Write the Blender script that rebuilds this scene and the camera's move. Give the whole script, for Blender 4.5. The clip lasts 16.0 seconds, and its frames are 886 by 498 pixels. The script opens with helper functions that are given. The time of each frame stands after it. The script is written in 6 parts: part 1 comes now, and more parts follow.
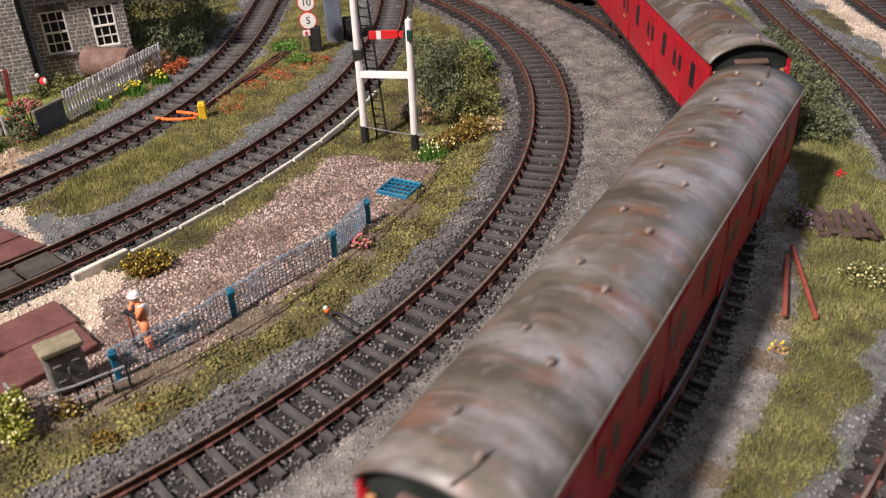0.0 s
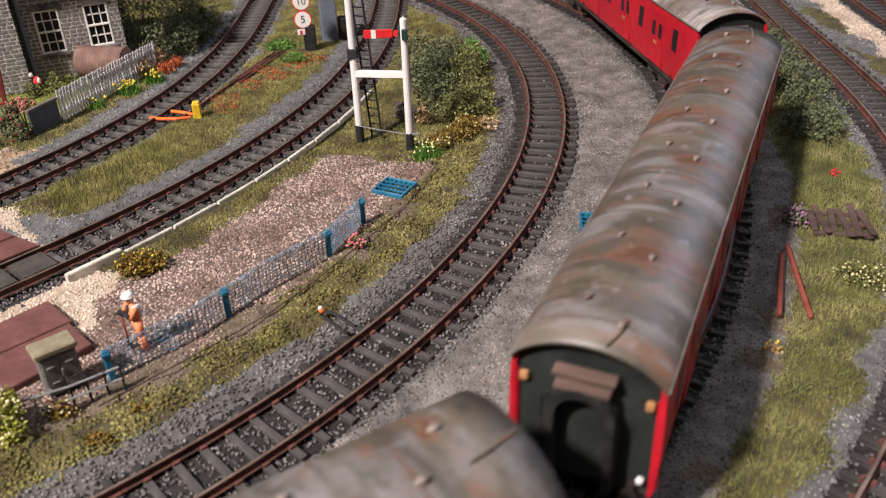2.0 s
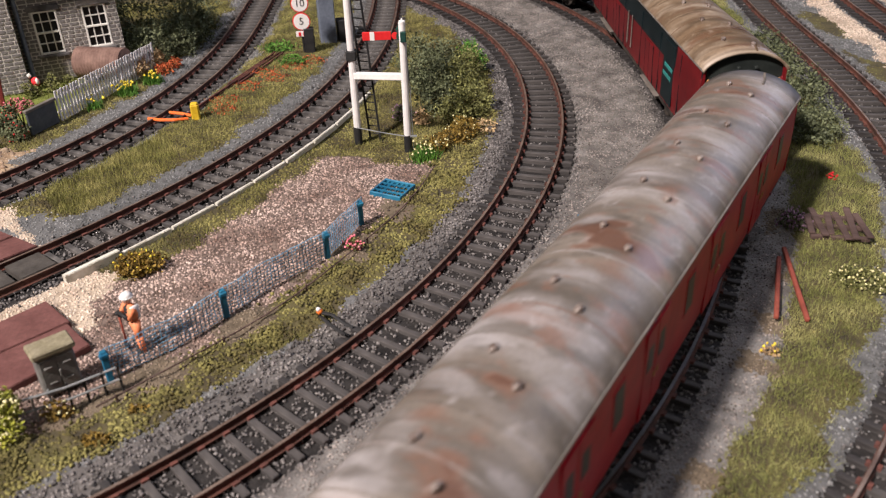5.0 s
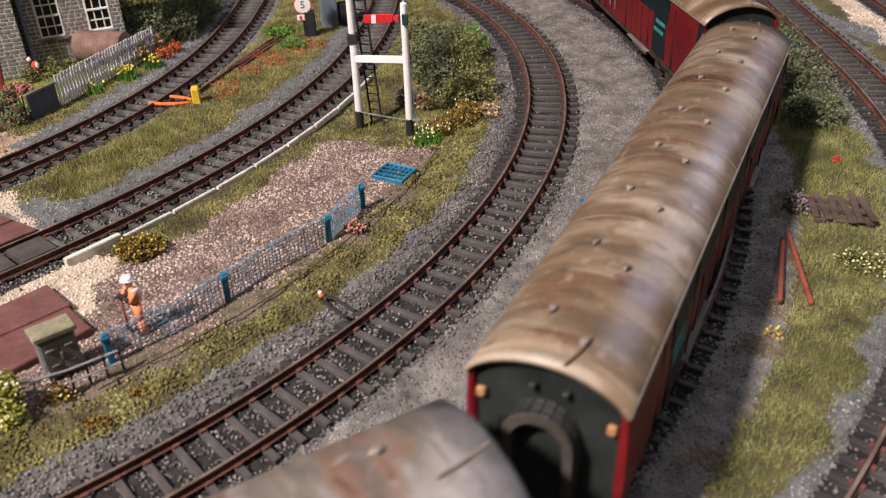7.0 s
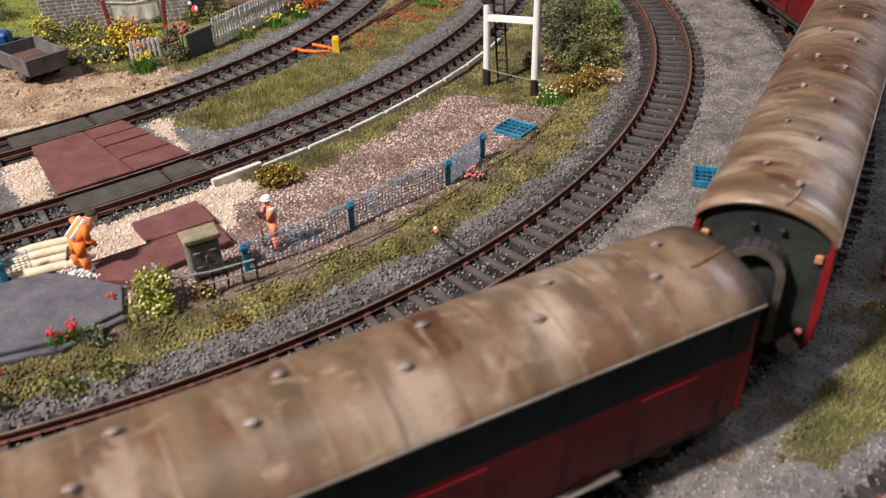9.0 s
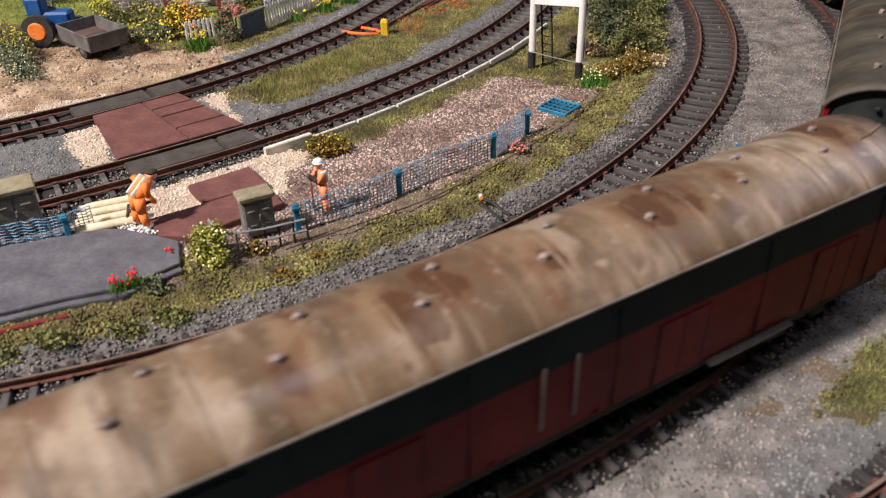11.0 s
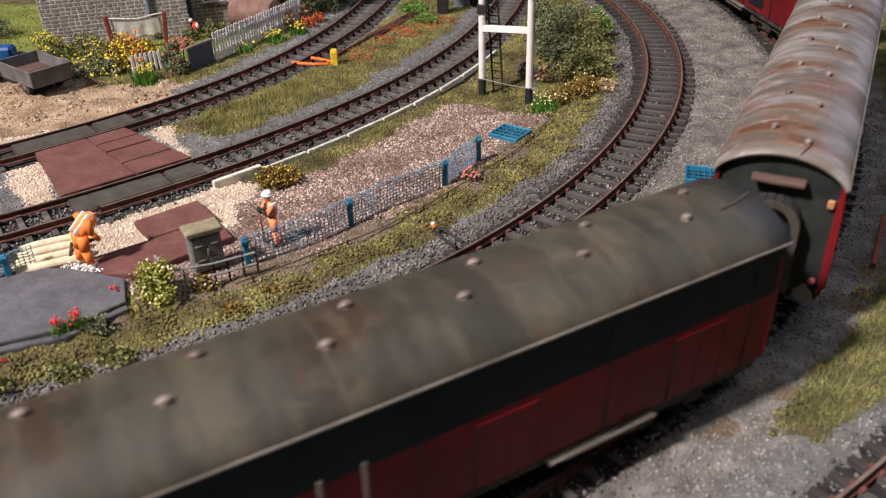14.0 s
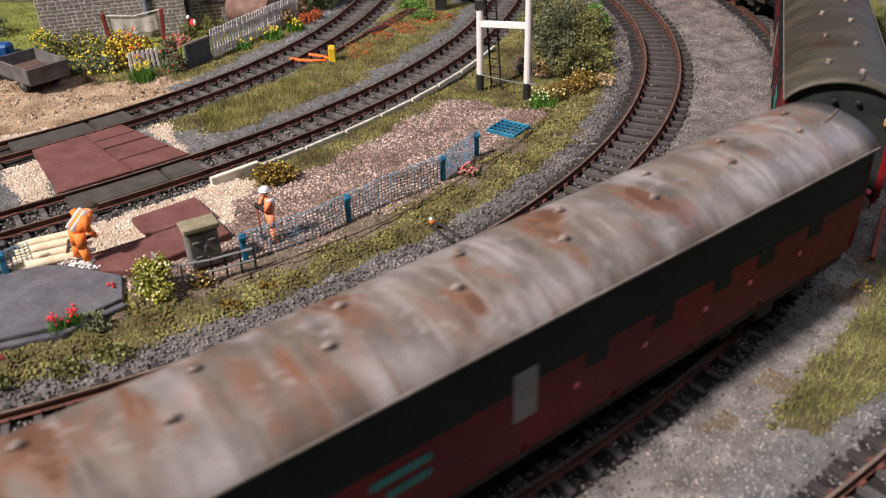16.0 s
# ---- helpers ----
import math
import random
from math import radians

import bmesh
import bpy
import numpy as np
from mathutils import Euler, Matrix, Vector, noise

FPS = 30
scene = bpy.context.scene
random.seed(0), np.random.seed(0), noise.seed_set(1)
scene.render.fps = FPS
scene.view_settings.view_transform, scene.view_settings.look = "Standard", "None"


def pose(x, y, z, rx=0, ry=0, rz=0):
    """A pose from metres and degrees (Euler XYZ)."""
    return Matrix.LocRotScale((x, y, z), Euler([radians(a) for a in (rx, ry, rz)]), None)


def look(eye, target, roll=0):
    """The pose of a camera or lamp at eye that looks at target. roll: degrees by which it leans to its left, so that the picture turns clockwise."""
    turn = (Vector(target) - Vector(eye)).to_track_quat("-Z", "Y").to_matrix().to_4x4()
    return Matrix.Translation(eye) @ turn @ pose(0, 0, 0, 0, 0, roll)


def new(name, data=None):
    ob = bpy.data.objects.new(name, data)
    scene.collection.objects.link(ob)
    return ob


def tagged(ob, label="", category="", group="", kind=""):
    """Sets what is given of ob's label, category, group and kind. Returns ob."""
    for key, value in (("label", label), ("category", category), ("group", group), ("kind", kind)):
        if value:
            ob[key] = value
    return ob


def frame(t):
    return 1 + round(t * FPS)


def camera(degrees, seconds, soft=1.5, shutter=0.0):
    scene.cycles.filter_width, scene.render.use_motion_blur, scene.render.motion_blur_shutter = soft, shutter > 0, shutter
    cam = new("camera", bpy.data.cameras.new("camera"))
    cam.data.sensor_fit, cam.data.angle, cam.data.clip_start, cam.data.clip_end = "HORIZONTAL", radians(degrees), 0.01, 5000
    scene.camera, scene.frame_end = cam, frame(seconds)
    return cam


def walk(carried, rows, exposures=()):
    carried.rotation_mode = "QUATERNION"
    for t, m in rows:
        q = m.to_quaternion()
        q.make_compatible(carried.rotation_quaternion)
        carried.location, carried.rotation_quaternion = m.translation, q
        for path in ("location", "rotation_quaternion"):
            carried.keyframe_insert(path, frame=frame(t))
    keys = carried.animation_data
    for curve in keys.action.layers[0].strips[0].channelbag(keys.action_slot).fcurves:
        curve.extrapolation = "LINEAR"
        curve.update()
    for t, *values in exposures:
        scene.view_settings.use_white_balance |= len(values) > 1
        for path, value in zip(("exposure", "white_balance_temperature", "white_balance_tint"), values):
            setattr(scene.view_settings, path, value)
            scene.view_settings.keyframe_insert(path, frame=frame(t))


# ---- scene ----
# A model railway in 1:76 scale; all lengths below are in millimetres and are turned into metres by MM.
MM = 0.001
cam = camera(56.2, 16.0, 1.2, 0.4)
cam.data.dof.use_dof, cam.data.dof.focus_distance, cam.data.dof.aperture_fstop = True, 0.365, 24.0
# seconds, x, y, z, yaw, pitch, roll
PATH = [
    (0, 0.0, 0.0, 152.4, 0.00, -30.89, -2.33),
    (0.5, -0.2, -0.1, 152.2, -0.09, -30.88, -2.21),
    (1, 0.4, 0.1, 152.4, -0.16, -30.93, -2.20),
    (1.5, 0.2, 0.3, 152.2, -0.32, -31.00, -2.20),
    (2, 0.4, 0.5, 152.5, -0.31, -30.99, -2.26),
    (2.5, 0.3, 0.0, 152.5, -0.40, -30.82, -2.11),
    (3, 0.3, -0.1, 152.6, -0.45, -30.75, -2.01),
    (3.5, 0.0, -0.3, 152.6, -0.47, -30.68, -1.97),
    (4, -0.1, 0.1, 152.6, -0.53, -30.69, -1.90),
    (6.5, 0.4, 0.0, 151.8, -0.59, -31.33, -2.00),
    (7, -0.1, 0.4, 150.9, -0.38, -31.72, -2.03),
    (7.5, -1.5, -1.6, 150.6, 1.53, -32.60, -2.06),
    (8, -0.9, -9.7, 150.9, 4.63, -32.94, -1.90),
    (8.5, 0.5, -16.2, 153.1, 7.44, -32.90, -1.52),
    (9, 1.6, -20.6, 151.4, 8.91, -33.17, -1.69),
    (9.5, -0.2, -33.3, 149.8, 11.25, -33.65, -1.51),
    (9.7, -0.1, -36.9, 147.3, 12.06, -33.22, -1.89),
    (11.8, 1.0, -33.6, 143.7, 10.89, -32.19, -1.53),
    (12, 1.5, -33.7, 143.7, 10.01, -31.59, -1.46),
    (12.5, 3.1, -33.3, 143.6, 8.89, -30.70, -1.71),
    (13, 3.1, -33.2, 143.5, 8.72, -30.67, -1.81),
    (13.5, 3.1, -32.6, 143.3, 8.63, -30.81, -1.83),
    (14, 2.6, -31.7, 143.0, 8.55, -30.93, -1.80),
    (14.5, 3.1, -31.6, 142.8, 8.54, -31.02, -1.92),
    (15, 3.0, -32.0, 142.7, 8.43, -31.01, -1.79),
    (15.5, 3.0, -31.8, 142.0, 8.52, -30.98, -1.93),
    (16, 3.2, -31.5, 141.9, 8.55, -31.07, -2.03),
]


def aim(x, y, z, yaw, pitch, roll):
    a, b = radians(yaw), radians(pitch)
    eye = Vector((x, y, z)) * MM
    return look(eye, eye + Vector((-math.sin(a) * math.cos(b), math.cos(a) * math.cos(b), math.sin(b))), roll)


walk(cam, [(t, aim(*row)) for t, *row in PATH])

# ---- world and lamps ----
world = bpy.data.worlds.new("hall")
scene.world = world
world.use_nodes = True
world.node_tree.nodes["Background"].inputs[0].default_value = (0.62, 0.60, 0.62, 1)
world.node_tree.nodes["Background"].inputs[1].default_value = 0.06


def area_lamp(name, eye, target, size, watts, colour):
    data = bpy.data.lights.new(name, "AREA")
    data.shape, data.size, data.energy, data.color = "DISK", size, watts, colour
    ob = new(name, data)
    ob.matrix_world = look(eye, target)
    return ob


area_lamp("ceiling_and_fill_lamp", (-1.18, -0.85, 1.75), (-0.05, 0.3, 0), 0.2, 112, (1.0, 0.88, 0.84))
# weak fill added behind the camera to brighten the house front
area_lamp("ceiling_and_fill_lamp", (0.0, -0.95, 1.85), (-0.15, 0.4, 0), 0.25, 4, (1.0, 0.89, 0.84))
area_lamp("ceiling_and_fill_lamp", (0.15, 0.35, 1.9), (0.0, 0.3, 0), 0.45, 4, (0.9, 0.9, 1.0))
area_lamp("window_light", (1.2, 1.15, 0.9), (0.08, 0.3, 0.03), 0.8, 6.5, (0.62, 0.70, 1.0))
scene.view_settings.exposure = 0.0

# ---- materials ----
def material(name, colours, rough=0.8, scale=300.0, bump=0.0, metal=0.0, island=0.0, stretch=(1, 1, 1), fine=None, spec=0.3, mottled=0.0):
    """Two or three colours mixed by noise at two scales; island: spread of brightness from piece to piece."""
    m = bpy.data.materials.new(name)
    m.use_nodes = True
    n, l = m.node_tree.nodes, m.node_tree.links
    b = n["Principled BSDF"]
    b.inputs["Roughness"].default_value, b.inputs["Metallic"].default_value = rough, metal
    b.inputs["Specular IOR Level"].default_value = spec
    co, mp = n.new("ShaderNodeTexCoord"), n.new("ShaderNodeMapping")
    mp.inputs["Scale"].default_value = stretch
    l.new(co.outputs["Object"], mp.inputs[0])
    t1, t2 = n.new("ShaderNodeTexNoise"), n.new("ShaderNodeTexNoise")
    t1.inputs["Scale"].default_value, t1.inputs["Detail"].default_value = scale, 5
    t2.inputs["Scale"].default_value, t2.inputs["Detail"].default_value = fine or scale * 6, 3
    l.new(mp.outputs[0], t1.inputs[0]); l.new(mp.outputs[0], t2.inputs[0])
    ramp = n.new("ShaderNodeValToRGB")
    e = ramp.color_ramp.elements
    e[0].position, e[1].position = 0.32, 0.68
    e[0].color, e[1].color = (*colours[0], 1), (*colours[-1], 1)
    if len(colours) == 3:
        x = e.new(0.5); x.color = (*colours[1], 1)
    l.new(t1.outputs[0], ramp.inputs[0])
    mix = n.new("ShaderNodeMixRGB")
    mix.blend_type, mix.inputs[0].default_value = "OVERLAY", 0.35
    l.new(ramp.outputs[0], mix.inputs[1]); l.new(t2.outputs[0], mix.inputs[2])
    out = mix.outputs[0]
    if island:
        g, hsv, rng = n.new("ShaderNodeNewGeometry"), n.new("ShaderNodeHueSaturation"), n.new("ShaderNodeMapRange")
        rng.inputs["To Min"].default_value, rng.inputs["To Max"].default_value = 1 - island, 1 + island
        l.new(g.outputs["Random Per Island"], rng.inputs[0]); l.new(rng.outputs[0], hsv.inputs["Value"])
        l.new(out, hsv.inputs["Color"])
        out = hsv.outputs[0]
    l.new(out, b.inputs["Base Color"])
    if bump:
        bp = n.new("ShaderNodeBump")
        bp.inputs["Strength"].default_value, bp.inputs["Distance"].default_value = bump, 0.0006
        l.new(t2.outputs[0], bp.inputs["Height"]); l.new(bp.outputs[0], b.inputs["Normal"])
    return m


VENT_FIRST, VENT_STEP, VENT_Y = -101.5, 29.0, 4.7


def roof_material(name, base, rust, pale, rust_at, pale_at, stain=0.6, gloss=0.28):
    """Weathered coach roof: streaks across the roof, rust patches and pale worn patches."""
    m = bpy.data.materials.new(name)
    m.use_nodes = True
    n, l = m.node_tree.nodes, m.node_tree.links
    b = n["Principled BSDF"]
    b.inputs["Roughness"].default_value, b.inputs["Specular IOR Level"].default_value = 0.52, 0.5
    co = n.new("ShaderNodeTexCoord")
    oi = n.new("ShaderNodeObjectInfo")

    def noise_at(sc, stretch, detail):
        mp, t = n.new("ShaderNodeMapping"), n.new("ShaderNodeTexNoise")
        mp.inputs["Scale"].default_value = stretch
        t.noise_dimensions = "4D"
        t.inputs["Scale"].default_value, t.inputs["Detail"].default_value = sc, detail
        mul = n.new("ShaderNodeMath"); mul.operation = "MULTIPLY"; mul.inputs[1].default_value = 40
        l.new(oi.outputs["Random"], mul.inputs[0]); l.new(mul.outputs[0], t.inputs["W"])
        l.new(co.outputs["Object"], mp.inputs[0]); l.new(mp.outputs[0], t.inputs["Vector"])
        return t.outputs[0]

    def ramped(v, a, c):
        r = n.new("ShaderNodeMapRange")
        r.interpolation_type = "SMOOTHSTEP"
        r.inputs[1].default_value, r.inputs[2].default_value = a, c
        l.new(v, r.inputs[0])
        return r.outputs[0]

    def mixed(f, c1, c2, k=1.0):
        x = n.new("ShaderNodeMixRGB")
        if k != 1.0:
            q = n.new("ShaderNodeMath"); q.operation = "MULTIPLY"; q.inputs[1].default_value = k
            l.new(f, q.inputs[0]); f = q.outputs[0]
        l.new(f, x.inputs[0])
        for i, c in ((1, c1), (2, c2)):
            if isinstance(c, tuple): x.inputs[i].default_value = (*c, 1)
            else: l.new(c, x.inputs[i])
        return x.outputs[0]

    def maths(op, a, b=None):
        q = n.new("ShaderNodeMath"); q.operation = op
        for k, v in enumerate((a, b)):
            if v is None: continue
            if isinstance(v, (int, float)): q.inputs[k].default_value = v
            else: l.new(v, q.inputs[k])
        return q.outputs[0]

    sep = n.new("ShaderNodeSeparateXYZ")
    l.new(co.outputs["Object"], sep.inputs[0])

    def round_vents(side, x_first):
        """Distance from the nearest ventilator of a row, drawn out across the roof."""
        u = maths("SUBTRACT", sep.outputs[0], (x_first - VENT_STEP / 2) * MM)
        u = maths("SUBTRACT", maths("FLOORED_MODULO", u, VENT_STEP * MM), VENT_STEP * MM / 2)
        v = maths("MULTIPLY", maths("SUBTRACT", sep.outputs[1], side * VENT_Y * MM), 0.42)
        return maths("SQRT", maths("ADD", maths("MULTIPLY", u, u), maths("MULTIPLY", v, v)))

    streak = noise_at(85, (1, 0.2, 0.2), 4)
    fine_streak = noise_at(210, (1, 0.14, 0.14), 5)
    patch = noise_at(80, (1, 0.5, 0.5), 6)
    patch2 = noise_at(55, (0.9, 0.5, 0.5), 7)
    blot = noise_at(170, (1, 0.5, 0.5), 7)
    grain = noise_at(1400, (1, 1, 1), 3)
    dark = tuple(c * 0.58 for c in base)
    c = mixed(ramped(streak, 0.36, 0.62), dark, base)
    c = mixed(ramped(patch2, pale_at, pale_at + 0.2), c, pale, 0.75)
    c = mixed(ramped(fine_streak, 0.50, 0.66), c, dark, 0.6)
    c = mixed(ramped(patch, rust_at, rust_at + 0.15), c, rust, 0.62)
    near = maths("MINIMUM", round_vents(1, VENT_FIRST + 6.0), round_vents(-1, VENT_FIRST - 2.0))
    near = maths("ADD", near, maths("MULTIPLY", maths("SUBTRACT", blot, 0.5), 0.024))
    near = maths("ADD", near, maths("MULTIPLY", maths("SUBTRACT", patch2, 0.44), 0.045))
    c = mixed(ramped(near, 0.0058, 0.0005), c, rust, stain)
    c = mixed(ramped(blot, 0.50, 0.64), c, tuple(x * 0.42 for x in base), 0.62)
    c = mixed(ramped(noise_at(100, (1, 0.4, 0.4), 8), 0.54, 0.66), c, tuple(x * 0.95 for x in pale), 0.5)
    c = mixed(ramped(noise_at(170, (1, 0.7, 0.7), 7), 0.57, 0.68), c, rust, 0.5)
    c = mixed(ramped(noise_at(260, (0.8, 1, 1), 5), 0.58, 0.74), c, tuple(min(1, x * 1.15) for x in pale), 0.4)
    c = mixed(ramped(near, 0.0022, 0.0004), c, tuple(x * 0.4 for x in rust), 0.6)
    ov = n.new("ShaderNodeMixRGB"); ov.blend_type, ov.inputs[0].default_value = "OVERLAY", 0.3
    l.new(c, ov.inputs[1]); l.new(grain, ov.inputs[2])
    l.new(ov.outputs[0], b.inputs["Base Color"])
    rr = n.new("ShaderNodeMapRange")
    rr.inputs[1].default_value, rr.inputs[2].default_value = 0.3, 0.7
    rr.inputs[3].default_value, rr.inputs[4].default_value = gloss, gloss + 0.3
    l.new(patch2, rr.inputs[0]); l.new(rr.outputs[0], b.inputs["Roughness"])
    bp = n.new("ShaderNodeBump")
    bp.inputs["Strength"].default_value, bp.inputs["Distance"].default_value = 0.45, 0.0005
    l.new(blot, bp.inputs["Height"]); l.new(bp.outputs[0], b.inputs["Normal"])
    return m


M = {}
def mat(key, *a, **k):
    M[key] = material(key, *a, **k)

mat("ballast_bed", [(0.075, 0.069, 0.065), (0.15, 0.14, 0.132)], 0.95, 250, 0.8)
mat("cinder_bed", [(0.09, 0.085, 0.08), (0.16, 0.15, 0.14), (0.24, 0.23, 0.215)], 0.95, 120, 0.9, fine=1500)
# near-black: the shade between the sleepers is put into this bed's colour
mat("shaded_track_bed", [(0.012, 0.011, 0.011), (0.036, 0.033, 0.031)], 0.95, 200, 0.8)
mat("earth_bed", [(0.085, 0.066, 0.044), (0.17, 0.135, 0.095)], 0.95, 150, 0.8)
mat("earth_crumb", [(0.10, 0.077, 0.052), (0.25, 0.20, 0.145)], 0.9, 60, 0, island=0.4)
mat("cool_bed", [(0.085, 0.086, 0.084), (0.165, 0.165, 0.162)], 0.95, 260, 0.8)
mat("grass_bed", [(0.05, 0.042, 0.026), (0.085, 0.072, 0.035), (0.11, 0.10, 0.035)], 0.95, 120, 0.8)
mat("gravel_bed", [(0.10, 0.07, 0.055), (0.20, 0.15, 0.125)], 0.95, 200, 0.8)
mat("cream_bed", [(0.34, 0.27, 0.20), (0.50, 0.42, 0.33)], 0.95, 200, 0.8)
mat("soil_bed", [(0.16, 0.10, 0.06), (0.32, 0.23, 0.145), (0.46, 0.36, 0.25)], 0.95, 70, 0.9, fine=900)
mat("lawn_bed", [(0.12, 0.15, 0.03), (0.20, 0.23, 0.05)], 0.95, 100, 0.8)
mat("ballast_chip", [(0.095, 0.088, 0.085), (0.215, 0.20, 0.19)], 0.9, 45, 0, island=0.6)
mat("cinder_chip", [(0.12, 0.105, 0.094), (0.285, 0.255, 0.232)], 0.9, 60, 0, island=0.6)
mat("cool_chip", [(0.12, 0.124, 0.122), (0.26, 0.262, 0.258)], 0.9, 35, 0, island=0.5)
mat("gravel_chip", [(0.19, 0.125, 0.10), (0.46, 0.36, 0.31)], 0.7, 60, 0, island=0.75)
mat("cream_chip", [(0.46, 0.36, 0.28), (0.70, 0.59, 0.48)], 0.85, 90, 0, island=0.3)
mat("soil_crumb", [(0.12, 0.07, 0.042), (0.52, 0.41, 0.30)], 0.9, 60, 0, island=0.5)
mat("moss", [(0.075, 0.06, 0.025), (0.15, 0.135, 0.045), (0.235, 0.215, 0.075)], 0.95, 60, 0, island=0.5)
mat("grass_blade", [(0.13, 0.13, 0.038), (0.24, 0.235, 0.07), (0.38, 0.34, 0.14)], 0.85, 60, 0, island=0.35)
mat("right_grass", [(0.125, 0.135, 0.04), (0.235, 0.25, 0.08), (0.38, 0.37, 0.155)], 0.85, 60, 0, island=0.35)
mat("rail_top", [(0.13, 0.085, 0.065), (0.24, 0.18, 0.145)], 0.5, 120, 0, metal=0.35)
mat("rail_side", [(0.05, 0.027, 0.02), (0.14, 0.056, 0.04)], 0.85, 120, 0.3)
mat("shiny_rail", [(0.42, 0.40, 0.38), (0.55, 0.53, 0.50)], 0.3, 200, 0, metal=0.9)
mat("sleeper", [(0.03, 0.028, 0.028), (0.085, 0.078, 0.074)], 0.9, 150, 0.5, stretch=(1, 0.3, 1))
mat("sleeper_pale", [(0.05, 0.047, 0.046), (0.13, 0.122, 0.115)], 0.9, 150, 0.5)
mat("rust", [(0.06, 0.028, 0.022), (0.17, 0.062, 0.048)], 0.9, 300)
mat("maroon", [(0.38, 0.008, 0.020), (0.52, 0.014, 0.028)], 0.42, 40, 0, spec=0.25)
mat("post_red", [(0.095, 0.005, 0.008), (0.175, 0.010, 0.013)], 0.5, 40, 0, spec=0.2)
mat("dark_band", [(0.004, 0.009, 0.011), (0.010, 0.018, 0.021)], 0.55, 60, 0, spec=0.15)
mat("coach_end", [(0.012, 0.016, 0.015), (0.032, 0.038, 0.034)], 0.6, 80)
mat("black", [(0.010, 0.010, 0.011), (0.03, 0.03, 0.03)], 0.6, 200)
mat("frame_dirt", [(0.02, 0.018, 0.016), (0.06, 0.05, 0.04)], 0.8, 150)
mat("window_dark", [(0.006, 0.006, 0.008), (0.016, 0.015, 0.016)], 0.35, 60, spec=0.3)
mat("blind", [(0.16, 0.17, 0.17), (0.24, 0.25, 0.25)], 0.5, 60)
mat("teal", [(0.02, 0.17, 0.16), (0.04, 0.24, 0.22)], 0.5, 60)
mat("vent", [(0.10, 0.07, 0.055), (0.30, 0.25, 0.22)], 0.38, 300, spec=0.6)
mat("gutter", [(0.11, 0.095, 0.08), (0.20, 0.18, 0.16)], 0.5, 90)
mat("white", [(0.72, 0.70, 0.68), (0.82, 0.81, 0.79)], 0.6, 100)
mat("amber", [(0.42, 0.20, 0.08), (0.52, 0.28, 0.12)], 0.6, 100)
mat("signal_red", [(0.62, 0.02, 0.025), (0.70, 0.03, 0.03)], 0.45, 100)
mat("dark_green_glass", [(0.01, 0.04, 0.035), (0.02, 0.06, 0.05)], 0.2, 100)
mat("kerb_white", [(0.50, 0.48, 0.40), (0.72, 0.70, 0.62)], 0.8, 150, 0.4)
mat("crossing", [(0.11, 0.045, 0.040), (0.16, 0.07, 0.062)], 0.75, 120, 0.3)
mat("crossing_dark", [(0.045, 0.040, 0.035), (0.075, 0.068, 0.06)], 0.8, 160, 0.4)
mat("slab", [(0.075, 0.075, 0.088), (0.12, 0.12, 0.135)], 0.85, 120, 0.3)
mat("cabinet_grey", [(0.12, 0.118, 0.108), (0.21, 0.205, 0.19)], 0.7, 200, 0.2)
mat("cabinet_lid", [(0.17, 0.15, 0.09), (0.28, 0.25, 0.17)], 0.8, 200, 0.2)
mat("mesh_blue", [(0.09, 0.22, 0.34), (0.20, 0.38, 0.52)], 0.5, 150)
mat("crate_blue", [(0.010, 0.10, 0.19), (0.03, 0.20, 0.32)], 0.45, 150)
mat("rail_grey", [(0.18, 0.19, 0.19), (0.30, 0.31, 0.31)], 0.6, 150)
mat("bellows", [(0.035, 0.031, 0.026), (0.075, 0.064, 0.054)], 0.75, 120, 0.2)
mat("orange", [(0.75, 0.17, 0.03), (0.85, 0.25, 0.05)], 0.6, 200)
mat("orange_hose", [(0.80, 0.14, 0.03), (0.88, 0.22, 0.05)], 0.5, 200)
mat("vest", [(0.78, 0.20, 0.07), (0.86, 0.32, 0.16)], 0.6, 200)
mat("skin", [(0.70, 0.40, 0.28), (0.76, 0.48, 0.36)], 0.6, 200)
mat("yellow_paint", [(0.62, 0.40, 0.02), (0.76, 0.52, 0.04)], 0.6, 200)
mat("cream_pipe", [(0.60, 0.50, 0.34), (0.76, 0.67, 0.50)], 0.7, 150, 0.2)
mat("stone", [(0.06, 0.058, 0.06), (0.135, 0.127, 0.124), (0.24, 0.225, 0.21)], 0.9, 110, 0.8)
mat("mortar", [(0.48, 0.455, 0.41), (0.62, 0.59, 0.54)], 0.9, 200, 0.4)
mat("tank_rust", [(0.13, 0.075, 0.06), (0.24, 0.15, 0.12)], 0.75, 150, 0.3)
mat("window_frame", [(0.74, 0.73, 0.68), (0.84, 0.83, 0.78)], 0.6, 100)
mat("fence_white", [(0.58, 0.57, 0.58), (0.76, 0.75, 0.75)], 0.7, 100)
mat("board_dark", [(0.05, 0.06, 0.07), (0.11, 0.12, 0.13)], 0.7, 100)
mat("cloth", [(0.68, 0.66, 0.61), (0.84, 0.82, 0.77)], 0.9, 120)
mat("post_maroon", [(0.13, 0.02, 0.02), (0.20, 0.035, 0.03)], 0.6, 120)
mat("leaf_dark", [(0.075, 0.09, 0.045), (0.16, 0.18, 0.095)], 0.7, 80, 0, island=0.55)
mat("leaf_grey", [(0.09, 0.12, 0.08), (0.17, 0.20, 0.13)], 0.7, 80, 0, island=0.5)
